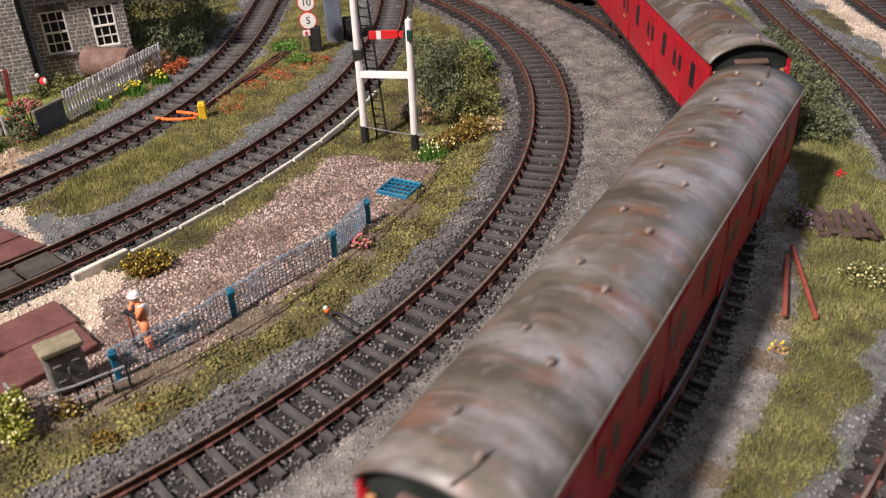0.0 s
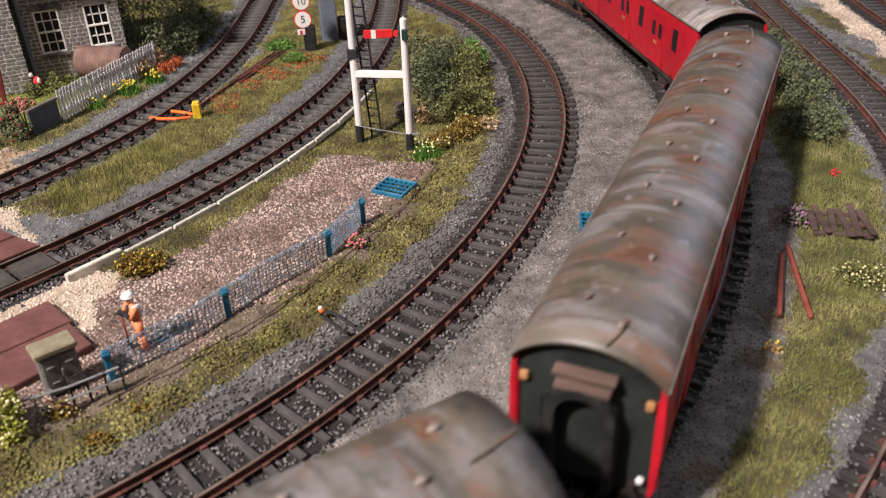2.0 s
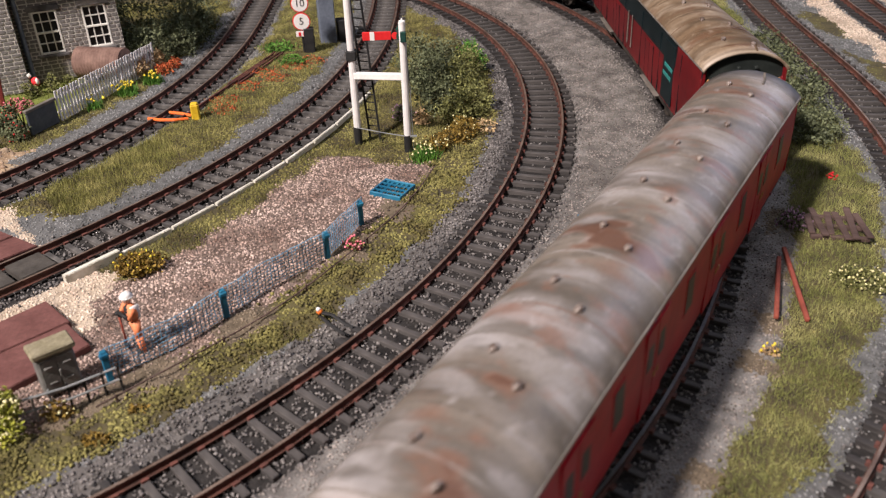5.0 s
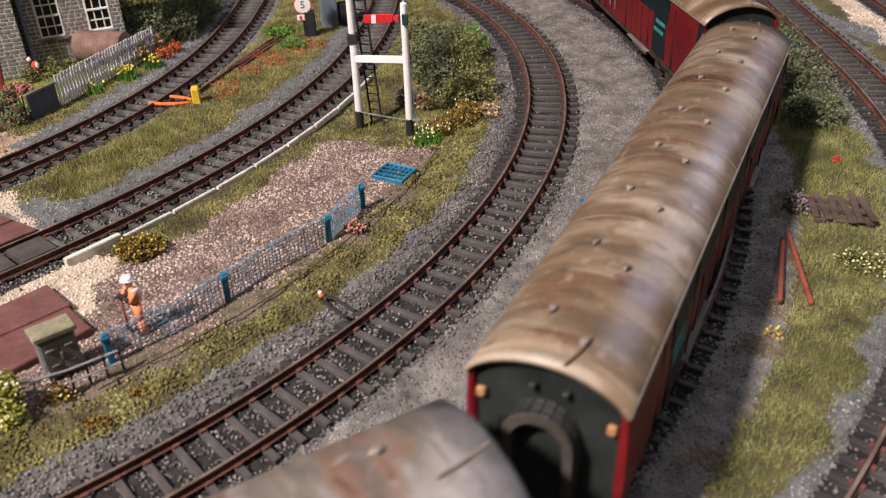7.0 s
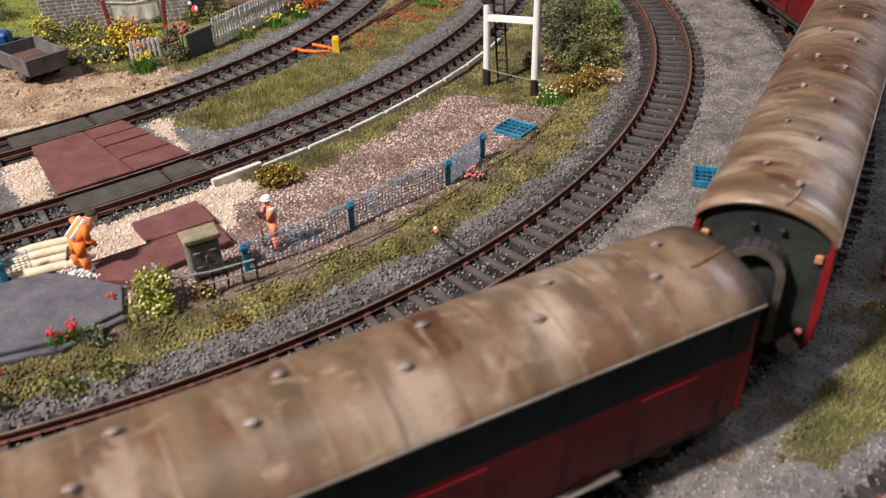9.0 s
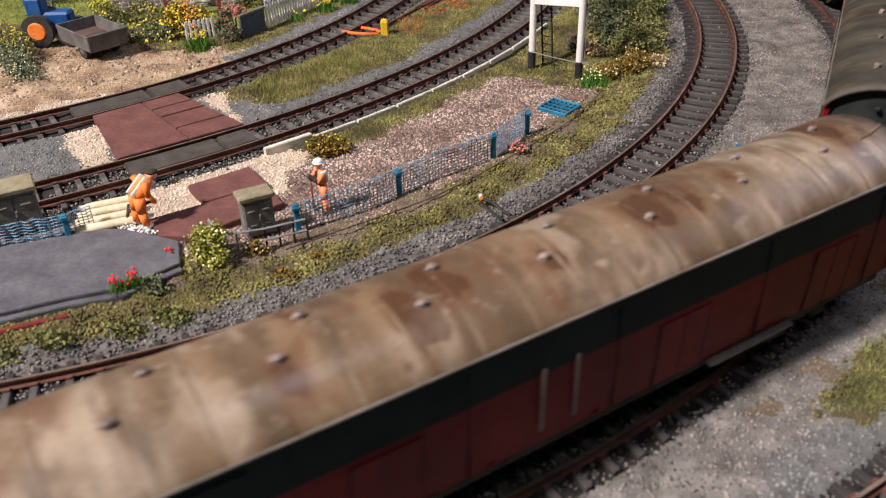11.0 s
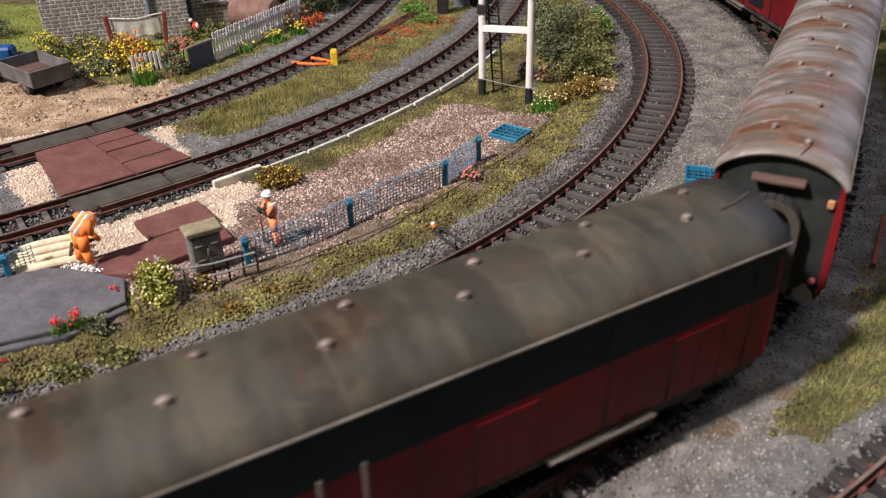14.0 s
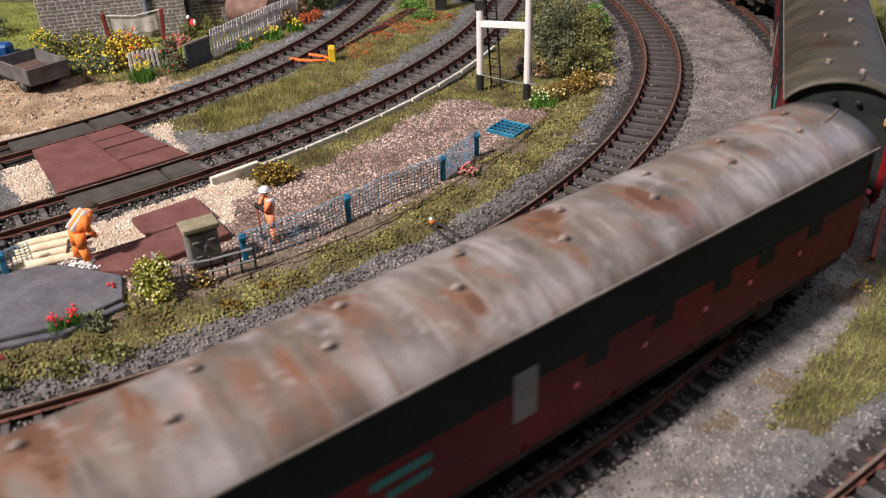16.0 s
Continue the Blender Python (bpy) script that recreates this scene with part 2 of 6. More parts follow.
mat("leaf_olive", [(0.12, 0.125, 0.04), (0.22, 0.225, 0.08)], 0.7, 80, 0, island=0.5)
mat("leaf_fresh", [(0.05, 0.15, 0.02), (0.12, 0.26, 0.04)], 0.7, 80, 0, island=0.5)
mat("leaf_lime", [(0.14, 0.17, 0.02), (0.34, 0.34, 0.05)], 0.7, 80, 0, island=0.5)
mat("leaf_brown", [(0.16, 0.10, 0.02), (0.28, 0.19, 0.04)], 0.7, 80, 0, island=0.5)
mat("leaf_rust", [(0.36, 0.06, 0.02), (0.48, 0.14, 0.05)], 0.8, 80, 0, island=0.5)
mat("leaf_straw", [(0.36, 0.24, 0.12), (0.50, 0.36, 0.20)], 0.8, 80, 0, island=0.4)
mat("bloom_yellow", [(0.75, 0.55, 0.03), (0.85, 0.72, 0.10)], 0.6, 80, 0, island=0.25)
mat("bloom_pale", [(0.72, 0.66, 0.30), (0.85, 0.80, 0.48)], 0.6, 80, 0, island=0.25)
mat("bloom_red", [(0.62, 0.02, 0.03), (0.74, 0.05, 0.05)], 0.6, 80, 0, island=0.25)
mat("bloom_pink", [(0.75, 0.14, 0.20), (0.82, 0.30, 0.34)], 0.6, 80, 0, island=0.3)
mat("bloom_purple", [(0.20, 0.10, 0.17), (0.40, 0.26, 0.34)], 0.6, 80, 0, island=0.4)
mat("stem", [(0.04, 0.03, 0.02), (0.08, 0.06, 0.035)], 0.9, 100)
mat("old_wood", [(0.055, 0.035, 0.03), (0.13, 0.085, 0.072)], 0.9, 150, 0.4, stretch=(1, 0.2, 1))
mat("red_timber", [(0.20, 0.045, 0.03), (0.32, 0.085, 0.055)], 0.85, 120, 0.3)
mat("trailer_grey", [(0.075, 0.07, 0.07), (0.16, 0.15, 0.145)], 0.7, 120, 0.3)
mat("tyre", [(0.02, 0.02, 0.02), (0.05, 0.048, 0.045)], 0.85, 150)
mat("tractor_blue", [(0.01, 0.06, 0.20), (0.02, 0.10, 0.30)], 0.45, 100)
mat("roof_slate", [(0.06, 0.06, 0.07), (0.11, 0.11, 0.12)], 0.7, 120, 0.4)
mat("pipe_blue", [(0.11, 0.13, 0.17), (0.17, 0.20, 0.25)], 0.6, 100)
M["roof_grey"] = roof_material("roof_grey", (0.14, 0.12, 0.094), (0.19, 0.09, 0.055), (0.29, 0.28, 0.29), 0.54, 0.50, 0.8)
M["roof_patchy"] = roof_material("roof_patchy", (0.21, 0.18, 0.15), (0.21, 0.105, 0.07), (0.40, 0.375, 0.37), 0.54, 0.47, 0.7)
M["roof_brown"] = roof_material("roof_brown", (0.205, 0.14, 0.086), (0.13, 0.062, 0.035), (0.41, 0.335, 0.255), 0.53, 0.49, 0.75, 0.2)
M["roof_dark"] = roof_material("roof_dark", (0.056, 0.052, 0.038), (0.075, 0.046, 0.027), (0.10, 0.086, 0.055), 0.60, 0.55, 0.5, 0.42)
M["roof_white"] = roof_material("roof_white", (0.20, 0.175, 0.15), (0.19, 0.092, 0.055), (0.37, 0.35, 0.345), 0.53, 0.46, 0.85)


# ---- mesh helpers, in millimetres ----
def part(name, bm, material_key, parent=None, label="", smooth=False):
    """Links a bmesh (in mm) as one mesh object."""
    for v in bm.verts:
        v.co *= MM
    me = bpy.data.meshes.new(name)
    bm.to_mesh(me)
    bm.free()
    for k in ([material_key] if isinstance(material_key, str) else material_key):
        me.materials.append(M[k])
    if smooth:
        for p in me.polygons:
            p.use_smooth = True
    ob = new(name, me)
    if parent:
        ob.parent = parent
    if label:
        ob["label"] = label
    return ob


def thing(name, x, y, z=0.0, turn=0.0, label="", category="", group="", kind=""):
    ob = new(name)
    ob.empty_display_size = 0.005
    ob.matrix_basis = pose(x * MM, y * MM, z * MM, 0, 0, turn)
    return tagged(ob, label, category, group, kind)


def box(bm, c, s, bevel=0.0, m=None, mi=0):
    r = bmesh.ops.create_cube(bm, size=1.0)
    vs = r["verts"]
    bmesh.ops.scale(bm, vec=s, verts=vs)
    if bevel:
        es = list({e for v in vs for e in v.link_edges})
        r = bmesh.ops.bevel(bm, geom=es, offset=bevel, segments=1, affect="EDGES", profile=0.7)
        vs = list({v for f in r["faces"] for v in f.verts} | {v for v in vs if v.is_valid})
    t = Matrix.Translation(c) @ (m or Matrix())
    bmesh.ops.transform(bm, matrix=t, verts=vs)
    if mi:
        for f in {f for v in vs for f in v.link_faces}:
            f.material_index = mi
    return vs


def rod(bm, a, b, r0, r1=None, n=8, mi=0):
    a, b = Vector(a), Vector(b)
    d = b - a
    m = Matrix.Translation((a + b) / 2) @ d.to_track_quat("Z", "Y").to_matrix().to_4x4()
    r = bmesh.ops.create_cone(bm, cap_ends=True, segments=n, radius1=r0, radius2=r0 if r1 is None else r1, depth=d.length, matrix=m)
    if mi:
        for f in {f for v in r["verts"] for f in v.link_faces}:
            f.material_index = mi


def ball(bm, c, s, sub=2, mi=0):
    r = bmesh.ops.create_icosphere(bm, subdivisions=sub, radius=1.0)
    bmesh.ops.scale(bm, vec=s if isinstance(s, tuple) else (s, s, s), verts=r["verts"])
    bmesh.ops.translate(bm, vec=c, verts=r["verts"])
    if mi:
        for f in {f for v in r["verts"] for f in v.link_faces}:
            f.material_index = mi
    return r["verts"]


def tube(bm, pts, r, n=7):
    """A round tube along points."""
    pts = [Vector(p) for p in pts]
    rings = []
    for i, p in enumerate(pts):
        d = (pts[min(i + 1, len(pts) - 1)] - pts[max(i - 1, 0)]).normalized()
        q = d.to_track_quat("Z", "Y")
        rings.append([bm.verts.new(p + q @ Vector((r * math.cos(2 * math.pi * k / n), r * math.sin(2 * math.pi * k / n), 0))) for k in range(n)])
    for a, b in zip(rings, rings[1:]):
        for k in range(n):
            bm.faces.new((a[k], a[(k + 1) % n], b[(k + 1) % n], b[k]))
    bm.faces.new(rings[0][::-1]); bm.faces.new(rings[-1])


def soup(name, verts, faces, material_key, label, category="", kind="stuff"):
    """One object of very many small pieces, from arrays in mm."""
    me = bpy.data.meshes.new(name)
    verts, faces = np.asarray(verts, np.float32) * MM, np.asarray(faces, np.int32)
    k = faces.shape[1]
    me.vertices.add(len(verts)); me.vertices.foreach_set("co", verts.ravel())
    me.loops.add(faces.size); me.loops.foreach_set("vertex_index", faces.ravel())
    me.polygons.add(len(faces)); me.polygons.foreach_set("loop_start", np.arange(0, faces.size, k, dtype=np.int32))
    me.update(calc_edges=True)
    me.validate()
    me.materials.append(M[material_key])
    return tagged(new(name, me), label, category, "", kind)


RNG = np.random.default_rng(7)
OCT = np.array([(1, 0, 0), (-1, 0, 0), (0, 1, 0), (0, -1, 0), (0, 0, 1), (0, 0, -1)], float)
OCT_F = np.array([(0, 2, 4), (2, 1, 4), (1, 3, 4), (3, 0, 4), (2, 0, 5), (1, 2, 5), (3, 1, 5), (0, 3, 5)])


def turns(n):
    q = RNG.normal(size=(n, 4)); q /= np.linalg.norm(q, axis=1)[:, None]
    w, x, y, z = q.T
    return np.stack([1 - 2 * (y * y + z * z), 2 * (x * y - z * w), 2 * (x * z + y * w), 2 * (x * y + z * w), 1 - 2 * (x * x + z * z), 2 * (y * z - x * w),
                     2 * (x * z - y * w), 2 * (y * z + x * w), 1 - 2 * (x * x + y * y)], -1).reshape(n, 3, 3)


def chips(centres, lo, hi):
    """Angular stones at the centres."""
    n = len(centres)
    s = RNG.uniform(lo, hi, (n, 1, 1)) * RNG.uniform(0.6, 1.15, (n, 6, 1)) / 2
    v = np.einsum("nij,nkj->nki", turns(n), OCT[None] * s * RNG.uniform(0.65, 1.2, (n, 1, 3))) + centres[:, None]
    f = OCT_F[None] + 6 * np.arange(n)[:, None, None]
    return v.reshape(-1, 3), f.reshape(-1, 3)


def blades(centres, lo, hi, width=0.4, lean=0.6):
    """Thin grass blades standing on the centres."""
    n = len(centres)
    h, a = RNG.uniform(lo, hi, n), RNG.uniform(0, 2 * np.pi, n)
    side = np.stack([np.cos(a), np.sin(a), 0 * a], -1) * width / 2
    b = RNG.uniform(0, 2 * np.pi, n)
    k = RNG.uniform(0, lean, n) * h
    tip = centres + np.stack([np.cos(b) * k, np.sin(b) * k, h * np.sqrt(np.maximum(0.2, 1 - (k / h) ** 2))], -1)
    v = np.stack([centres - side, centres + side, tip], 1)
    return v.reshape(-1, 3), np.arange(3 * n).reshape(n, 3)


def leaves(centres, lo, hi):
    """Small four-cornered leaves turned every way."""
    n = len(centres)
    q = np.array([(-0.5, 0, 0), (0, -0.32, 0.1), (0.5, 0, 0), (0, 0.32, 0.1)])
    v = np.einsum("nij,kj->nki", turns(n), q) * RNG.uniform(lo, hi, (n, 1, 1)) + centres[:, None]
    return v.reshape(-1, 3), np.arange(4 * n).reshape(n, 4)


# ---- plan ----
CX, CY, R3, R4 = -312.0, 427.0, 370.5, 443.0
P1, P2, P5 = (3.00459e-06, -0.0054635, 3.29701, -783.149), (1.90092e-06, -0.00372325, 2.42502, -554.731), (2.35503e-06, -0.00339406, 1.68532, -63.5014)


def poly_path(c, y0, y1, shift=0.0, step=1.0):
    """Points every mm along x = c(y), shifted to the right of the line."""
    ys = np.arange(y0, y1, 0.5)
    p = np.stack([np.polyval(c, ys), ys], -1)
    s = np.r_[0, np.cumsum(np.linalg.norm(np.diff(p, axis=0), axis=1))]
    u = np.arange(0, s[-1], step)
    p = np.stack([np.interp(u, s, p[:, 0]), np.interp(u, s, p[:, 1])], -1)
    if shift:
        d = np.gradient(p, axis=0); d /= np.linalg.norm(d, axis=1)[:, None]
        p = p + shift * np.stack([d[:, 1], -d[:, 0]], -1)
    return p


def arc_path(r, a0, a1):
    a = np.radians(np.arange(a0, a1, np.degrees(1.0 / r)))
    return np.stack([CX + r * np.cos(a), CY + r * np.sin(a)], -1)


LINES = {1: poly_path(P1, 238, 660), 2: poly_path(P2, 190, 660), 3: arc_path(R3, -88, 34), 4: arc_path(R4, -100, 34),
         5: poly_path(P5, 40, 640), 6: poly_path(P5, 380, 640, 66)}


def nearest(x, y, line):
    """Distance from points to a line, to the nearest mm or so."""
    p = LINES[line][::6]
    return np.sqrt(((np.stack([x, y], -1)[:, None] - p[None]) ** 2).sum(-1)).min(1)


def smooth_noise(x, y, size, seed=0):
    a = np.sin(x / size + 1.3 * seed + 1.7 * np.sin(y / size * 0.8 + seed)) + np.sin(y / size * 1.1 - 0.9 * seed + 1.5 * np.sin(x / size * 0.7 + 2.0 * seed))
    return a / 2


BED = ["ballast_bed", "cinder_bed", "cool_bed", "grass_bed", "gravel_bed", "cream_bed", "soil_bed", "lawn_bed", "shaded_track_bed", "earth_bed"]


def zones(x, y):
    """What the ground is made of at each point."""
    x, y = np.asarray(x, float), np.asarray(y, float)
    w = 3.0 * smooth_noise(x, y, 7.0, 1) + 2.0 * smooth_noise(x, y, 2.7, 2)
    r, a = np.hypot(x - CX, y - CY), np.degrees(np.arctan2(y - CY, x - CX))
    d1, d2, d5, d6 = (nearest(x, y, k) for k in (1, 2, 5, 6))
    side1 = x - np.polyval(P1, y)
    z = np.full(x.shape, 2)
    z[(r > 346) & (r < 472)] = 0
    z[(r > 387 + 0.4 * w) & (r < 424)] = 1
    inner = (r < 345 + w * 0.8) & (np.polyval(P2, y) + 13 < x)
    z[inner] = 3
    z[inner & (r < 324 + w * 0.5) & (r > 270 + w) & (a < -16 + 0.5 * w) & (a > -54)] = 4
    z[inner & (a < -46) & (r < 312)] = 4
    z[inner & (r < 331 + w) & (r > 318) & (a < -20) & (smooth_noise(x, y, 6.0, 23) > 0.2)] = 9
    # between the two inner lines
    mid = (side1 > 0) & (np.polyval(P2, y) - x > 0)
    z[mid & (d1 > 19 + w) & (d2 > 24 + w * 0.8) & (y > 296 + w)] = 3
    # level crossing
    z[(r < 292 + w) & (r > 248) & (x < -112 + w) & (y < 252 + w) & (y > 188)] = 5
    z[mid & (np.abs(x * 0.76 + y * 0.65 - 62.0) < 3.2 + 0.6 * w)] = 5
    z[mid & (np.abs(x * 0.76 + y * 0.65 - 1.0) < 7 + 0.7 * w)] = 5
    # yard by the crossing and the garden
    left = side1 < -14
    z[left & (y < 366 + 2 * w) & (d1 < 135) & ((y < 350) | (d1 > 24))] = 6
    z[left & (y < 300 + w) & (d1 < 22 + w)] = 5
    z[left & (d1 >= 27 + w) & (y > 366 + 2 * w)] = 3
    z[left & (d1 > 34) & (x < -192) & (y > 395)] = 7
    z[(side1 < -22 + w) & (y > 520)] = 3
    # outside of the train's line
    outer = (r >= 457) & (x < np.polyval(P5, y) - 12)
    z[outer & (r < 478 + w)] = 1
    z[outer & (r > 464) & (r < 476) & (smooth_noise(x, y, 5.0, 15) > 0.55) & (y > 120)] = 9
    z[(r > 474 + w * 0.6) & (x < np.polyval(P5, y) - 22 - 0.06 * np.clip(240 - y, 0, 200) + w) & (y > 128 + w)] = 3
    # strips under the tracks get the bed with the gaps' shade painted in
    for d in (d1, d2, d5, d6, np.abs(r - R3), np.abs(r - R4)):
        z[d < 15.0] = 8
    out = x > np.polyval(P5, y) + 20 + w
    z[out] = 2
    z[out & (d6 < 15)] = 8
    z[out & (d6 > 20) & (smooth_noise(x, y, 16.0, 4) > 0.1)] = 3
    z[out & (d6 < 32 + w) & (d6 > 17)] = 5
    return z


def height(x, y):
    """Ground level: the sleepers' bed lies 3 mm below the rail tops."""
    x, y = np.asarray(x, float), np.asarray(y, float)
    h = -3.3 + 0.35 * smooth_noise(x, y, 9.0, 3) + 0.2 * smooth_noise(x, y, 3.1, 5)
    h = h - 4.5 * np.exp(-(((x + 22) / 30) ** 2 + ((y - 368) / 34) ** 2))
    r = np.hypot(x - CX, y - CY)
    h = h + np.where((x < np.polyval(P1, y) - 18) & (y < 352), 1.0 * smooth_noise(x, y, 8.0, 8) + 0.6 * smooth_noise(x, y, 3.5, 9), 0)
    h = h + 1.6 * np.exp(-(((r - 486) / 8.0) ** 2)) * (y > 130)
    for q in (R3, R4):
        h = h - 0.7 * np.clip((16.8 - np.abs(r - q)) / 2.0, 0, 1)
    h = h + np.where((r > 322) & (r < 350), 0.55 * smooth_noise(x, y, 2.6, 11) + 0.4 * smooth_noise(x, y, 1.4, 12), 0)
    side = np.polyval(P2, y) - x
    m = (side > 0) & (x - np.polyval(P1, y) > 0)
    d = np.minimum(side, x - np.polyval(P1, y))
    for c in (P1, P2, P5):
        slope = np.polyval(np.polyder(c), y)
        h = h - 1.0 * np.clip((17.0 - np.abs(x - np.polyval(c, y)) / np.sqrt(1 + slope * slope)) / 2.5, 0, 1)
    return h + np.where(m, 1.6 * np.clip((d - 17) / 12, 0, 1), 0)


def sprinkle(x0, x1, y0, y1, per_mm2, want, extra=None):
    """Random ground points whose zone is in want."""
    n = int((x1 - x0) * (y1 - y0) * per_mm2)
    p = np.stack([RNG.uniform(x0, x1, n), RNG.uniform(y0, y1, n)], -1)
    keep = np.zeros(n, bool)
    for i in range(0, n, 40000):
        q = p[i:i + 40000] + RNG.normal(0, 1.5, (len(p[i:i + 40000]), 2))
        keep[i:i + 40000] = np.isin(zones(q[:, 0], q[:, 1]), want)
    p = p[keep]
    if extra is not None:
        p = p[extra(p[:, 0], p[:, 1])]
    return np.c_[p, height(p[:, 0], p[:, 1])]


def build_ground():
    x0, x1, y0, y1, st = -420.0, 380.0, -40.0, 700.0, 1.8
    nx, ny = int((x1 - x0) / st), int((y1 - y0) / st)
    gx, gy = np.meshgrid(x0 + st * np.arange(nx + 1), y0 + st * np.arange(ny + 1))
    v = np.stack([gx, gy, height(gx.ravel(), gy.ravel()).reshape(gx.shape)], -1).reshape(-1, 3)
    i = (np.arange(ny)[:, None] * (nx + 1) + np.arange(nx)[None]).ravel()
    f = np.stack([i, i + 1, i + nx + 2, i + nx + 1], -1)
    c = v[f].mean(1)
    z = np.concatenate([zones(c[k:k + 20000, 0], c[k:k + 20000, 1]) for k in range(0, len(c), 20000)])
    # outer skirt, so that the board runs on past the fine part
    ring = [(x0, y0), (x1, y0), (x1, y1), (x0, y1)]
    far = [(-1500, -900), (1500, -900), (1500, 1900), (-1500, 1900)]
    b = len(v)
    v = np.r_[v, [(*p, -3.3) for p in ring], [(*p, -3.3) for p in far]]
    f = np.r_[f, [(b + k, b + (k + 1) % 4, b + 4 + (k + 1) % 4, b + 4 + k) for k in range(4)]][:, ::1]
    z = np.r_[z, [2] * 4]
    f[-4:] = f[-4:, ::-1]
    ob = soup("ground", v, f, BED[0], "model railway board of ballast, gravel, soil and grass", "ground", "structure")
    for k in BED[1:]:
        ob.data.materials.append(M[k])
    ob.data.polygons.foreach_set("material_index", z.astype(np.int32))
    ob.data.polygons.foreach_set("use_smooth", np.ones(len(f), bool))


# ---- tracks ----
def sleeper_mesh(key, name):
    bm = bmesh.new()
    box(bm, (0, 0, -4.0), (2.15, 30, 3.2), 0.2)
    for s in (-1, 1):
        for t in (-1, 1):
            box(bm, (0, s * 8.65 + t * 1.35, -2.15), (2.0, 1.1, 0.9), mi=1)
    ob = part(name, bm, [key, "rust"])
    me = ob.data
    bpy.data.objects.remove(ob)
    return me


def build_track(k, sleepers, label, rail_keys=("rail_top", "rail_side"), spacing=8.0, skip=None):
    line = LINES[k]
    t = thing("railway_track", 0, 0, 0, 0, label, "railway track", "", "structure")
    d = np.gradient(line, axis=0); d /= np.linalg.norm(d, axis=1)[:, None]
    nrm = np.stack([-d[:, 1], d[:, 0]], -1)
    prof = [(-0.45, 0), (0.45, 0), (0.45, -0.7), (0.2, -0.95), (0.2, -2.0), (0.95, -2.4), (0.95, -2.6), (-0.95, -2.6), (-0.95, -2.4), (-0.2, -2.0), (-0.2, -0.95), (-0.45, -0.7)]
    for s in (-1, 1):
        bm = bmesh.new()
        idx = list(range(0, len(line), 5))
        rings = []
        for i in idx:
            p = line[i] + nrm[i] * 8.65 * s
            rings.append([bm.verts.new((p[0] + nrm[i][0] * u, p[1] + nrm[i][1] * u, z)) for u, z in prof])
        n = len(prof)
        for a, b in zip(rings, rings[1:]):
            for j in range(n):
                f = bm.faces.new((a[j], b[j], b[(j + 1) % n], a[(j + 1) % n]))
                f.material_index = 0 if j == 0 else 1
        bmesh.ops.recalc_face_normals(bm, faces=bm.faces)
        part("rail", bm, list(rail_keys), t, "steel rail with rusty web")
    i = 2.0
    while i < len(line) - 1:
        j = int(i)
        if not (skip and skip(*line[j])):
            ob = new("sleeper", sleepers)
            ob.parent = t
            ob.matrix_basis = pose(line[j][0] * MM, line[j][1] * MM, RNG.uniform(-0.12, 0.12) * MM, 0, 0, math.degrees(math.atan2(d[j][1], d[j][0])) + RNG.uniform(-1.2, 1.2))
        i += spacing + RNG.uniform(-0.25, 0.25)
    return t


# ---- the train ----
HALF, PIVOT, PITCH = 116.5, 80.0, 257.0
EAVE, SILL = 42.5, 12.0


def roof_profile(n=18, y=17.1, drop=0.0, rise=7.6):
    """The roof's cross-section, from one eave to the other."""
    pts = []
    for i in range(n + 1):
        c = math.cos(math.pi * i / n)
        pts.append((y * c, EAVE - drop + rise * max(0.0, 1 - c * c) ** 0.72))
    return pts


def side_y(z):
    """Half-width of the body at a height: a gentle tumblehome."""
    return 16.9 - 0.9 * ((z - 27) / 15) ** 2 if z < 27 else 16.9 - 0.5 * ((z - 27) / 16) ** 2


def coach_body(parent, lower, upper, split):
    """The two side walls, in a lower and an upper colour, and the floor."""
    for s, nm in ((1, "side_wall"), (-1, "side_wall")):
        bm = bmesh.new()
        zs = [SILL + (EAVE + 0.5 - SILL) * i / 14 for i in range(15)]
        if split:
            zs = sorted(zs + [split])
        xs = [-HALF + 1, HALF - 1]
        col = [[bm.verts.new((x, s * side_y(z), z)) for z in zs] for x in xs]
        ins = [[bm.verts.new((x, s * (side_y(z) - 1.2), z)) for z in zs] for x in xs]
        for i in range(len(zs) - 1):
            f = bm.faces.new((col[0][i], col[1][i], col[1][i + 1], col[0][i + 1]))
            f.material_index = 1 if split and zs[i] >= split else 0
            bm.faces.new((ins[0][i + 1], ins[1][i + 1], ins[1][i], ins[0][i]))
            for e in (0, 1):
                bm.faces.new((col[e][i], col[e][i + 1], ins[e][i + 1], ins[e][i]))
        bm.faces.new((col[0][0], col[1][0], ins[1][0], ins[0][0]))
        bmesh.ops.recalc_face_normals(bm, faces=bm.faces)
        part(nm, bm, [lower, upper], parent)


def patch_on_side(bm, x, z, w, h, s, out=0.25, depth=0.5, bevel=0.15):
    """A plate on the coach side."""
    n = (side_y(z + 1) - side_y(z - 1)) / 2
    box(bm, (x, s * (side_y(z) + out - depth / 2), z), (w, depth, h), bevel, Matrix.Rotation(s * math.atan(n) * -1, 4, "X"))


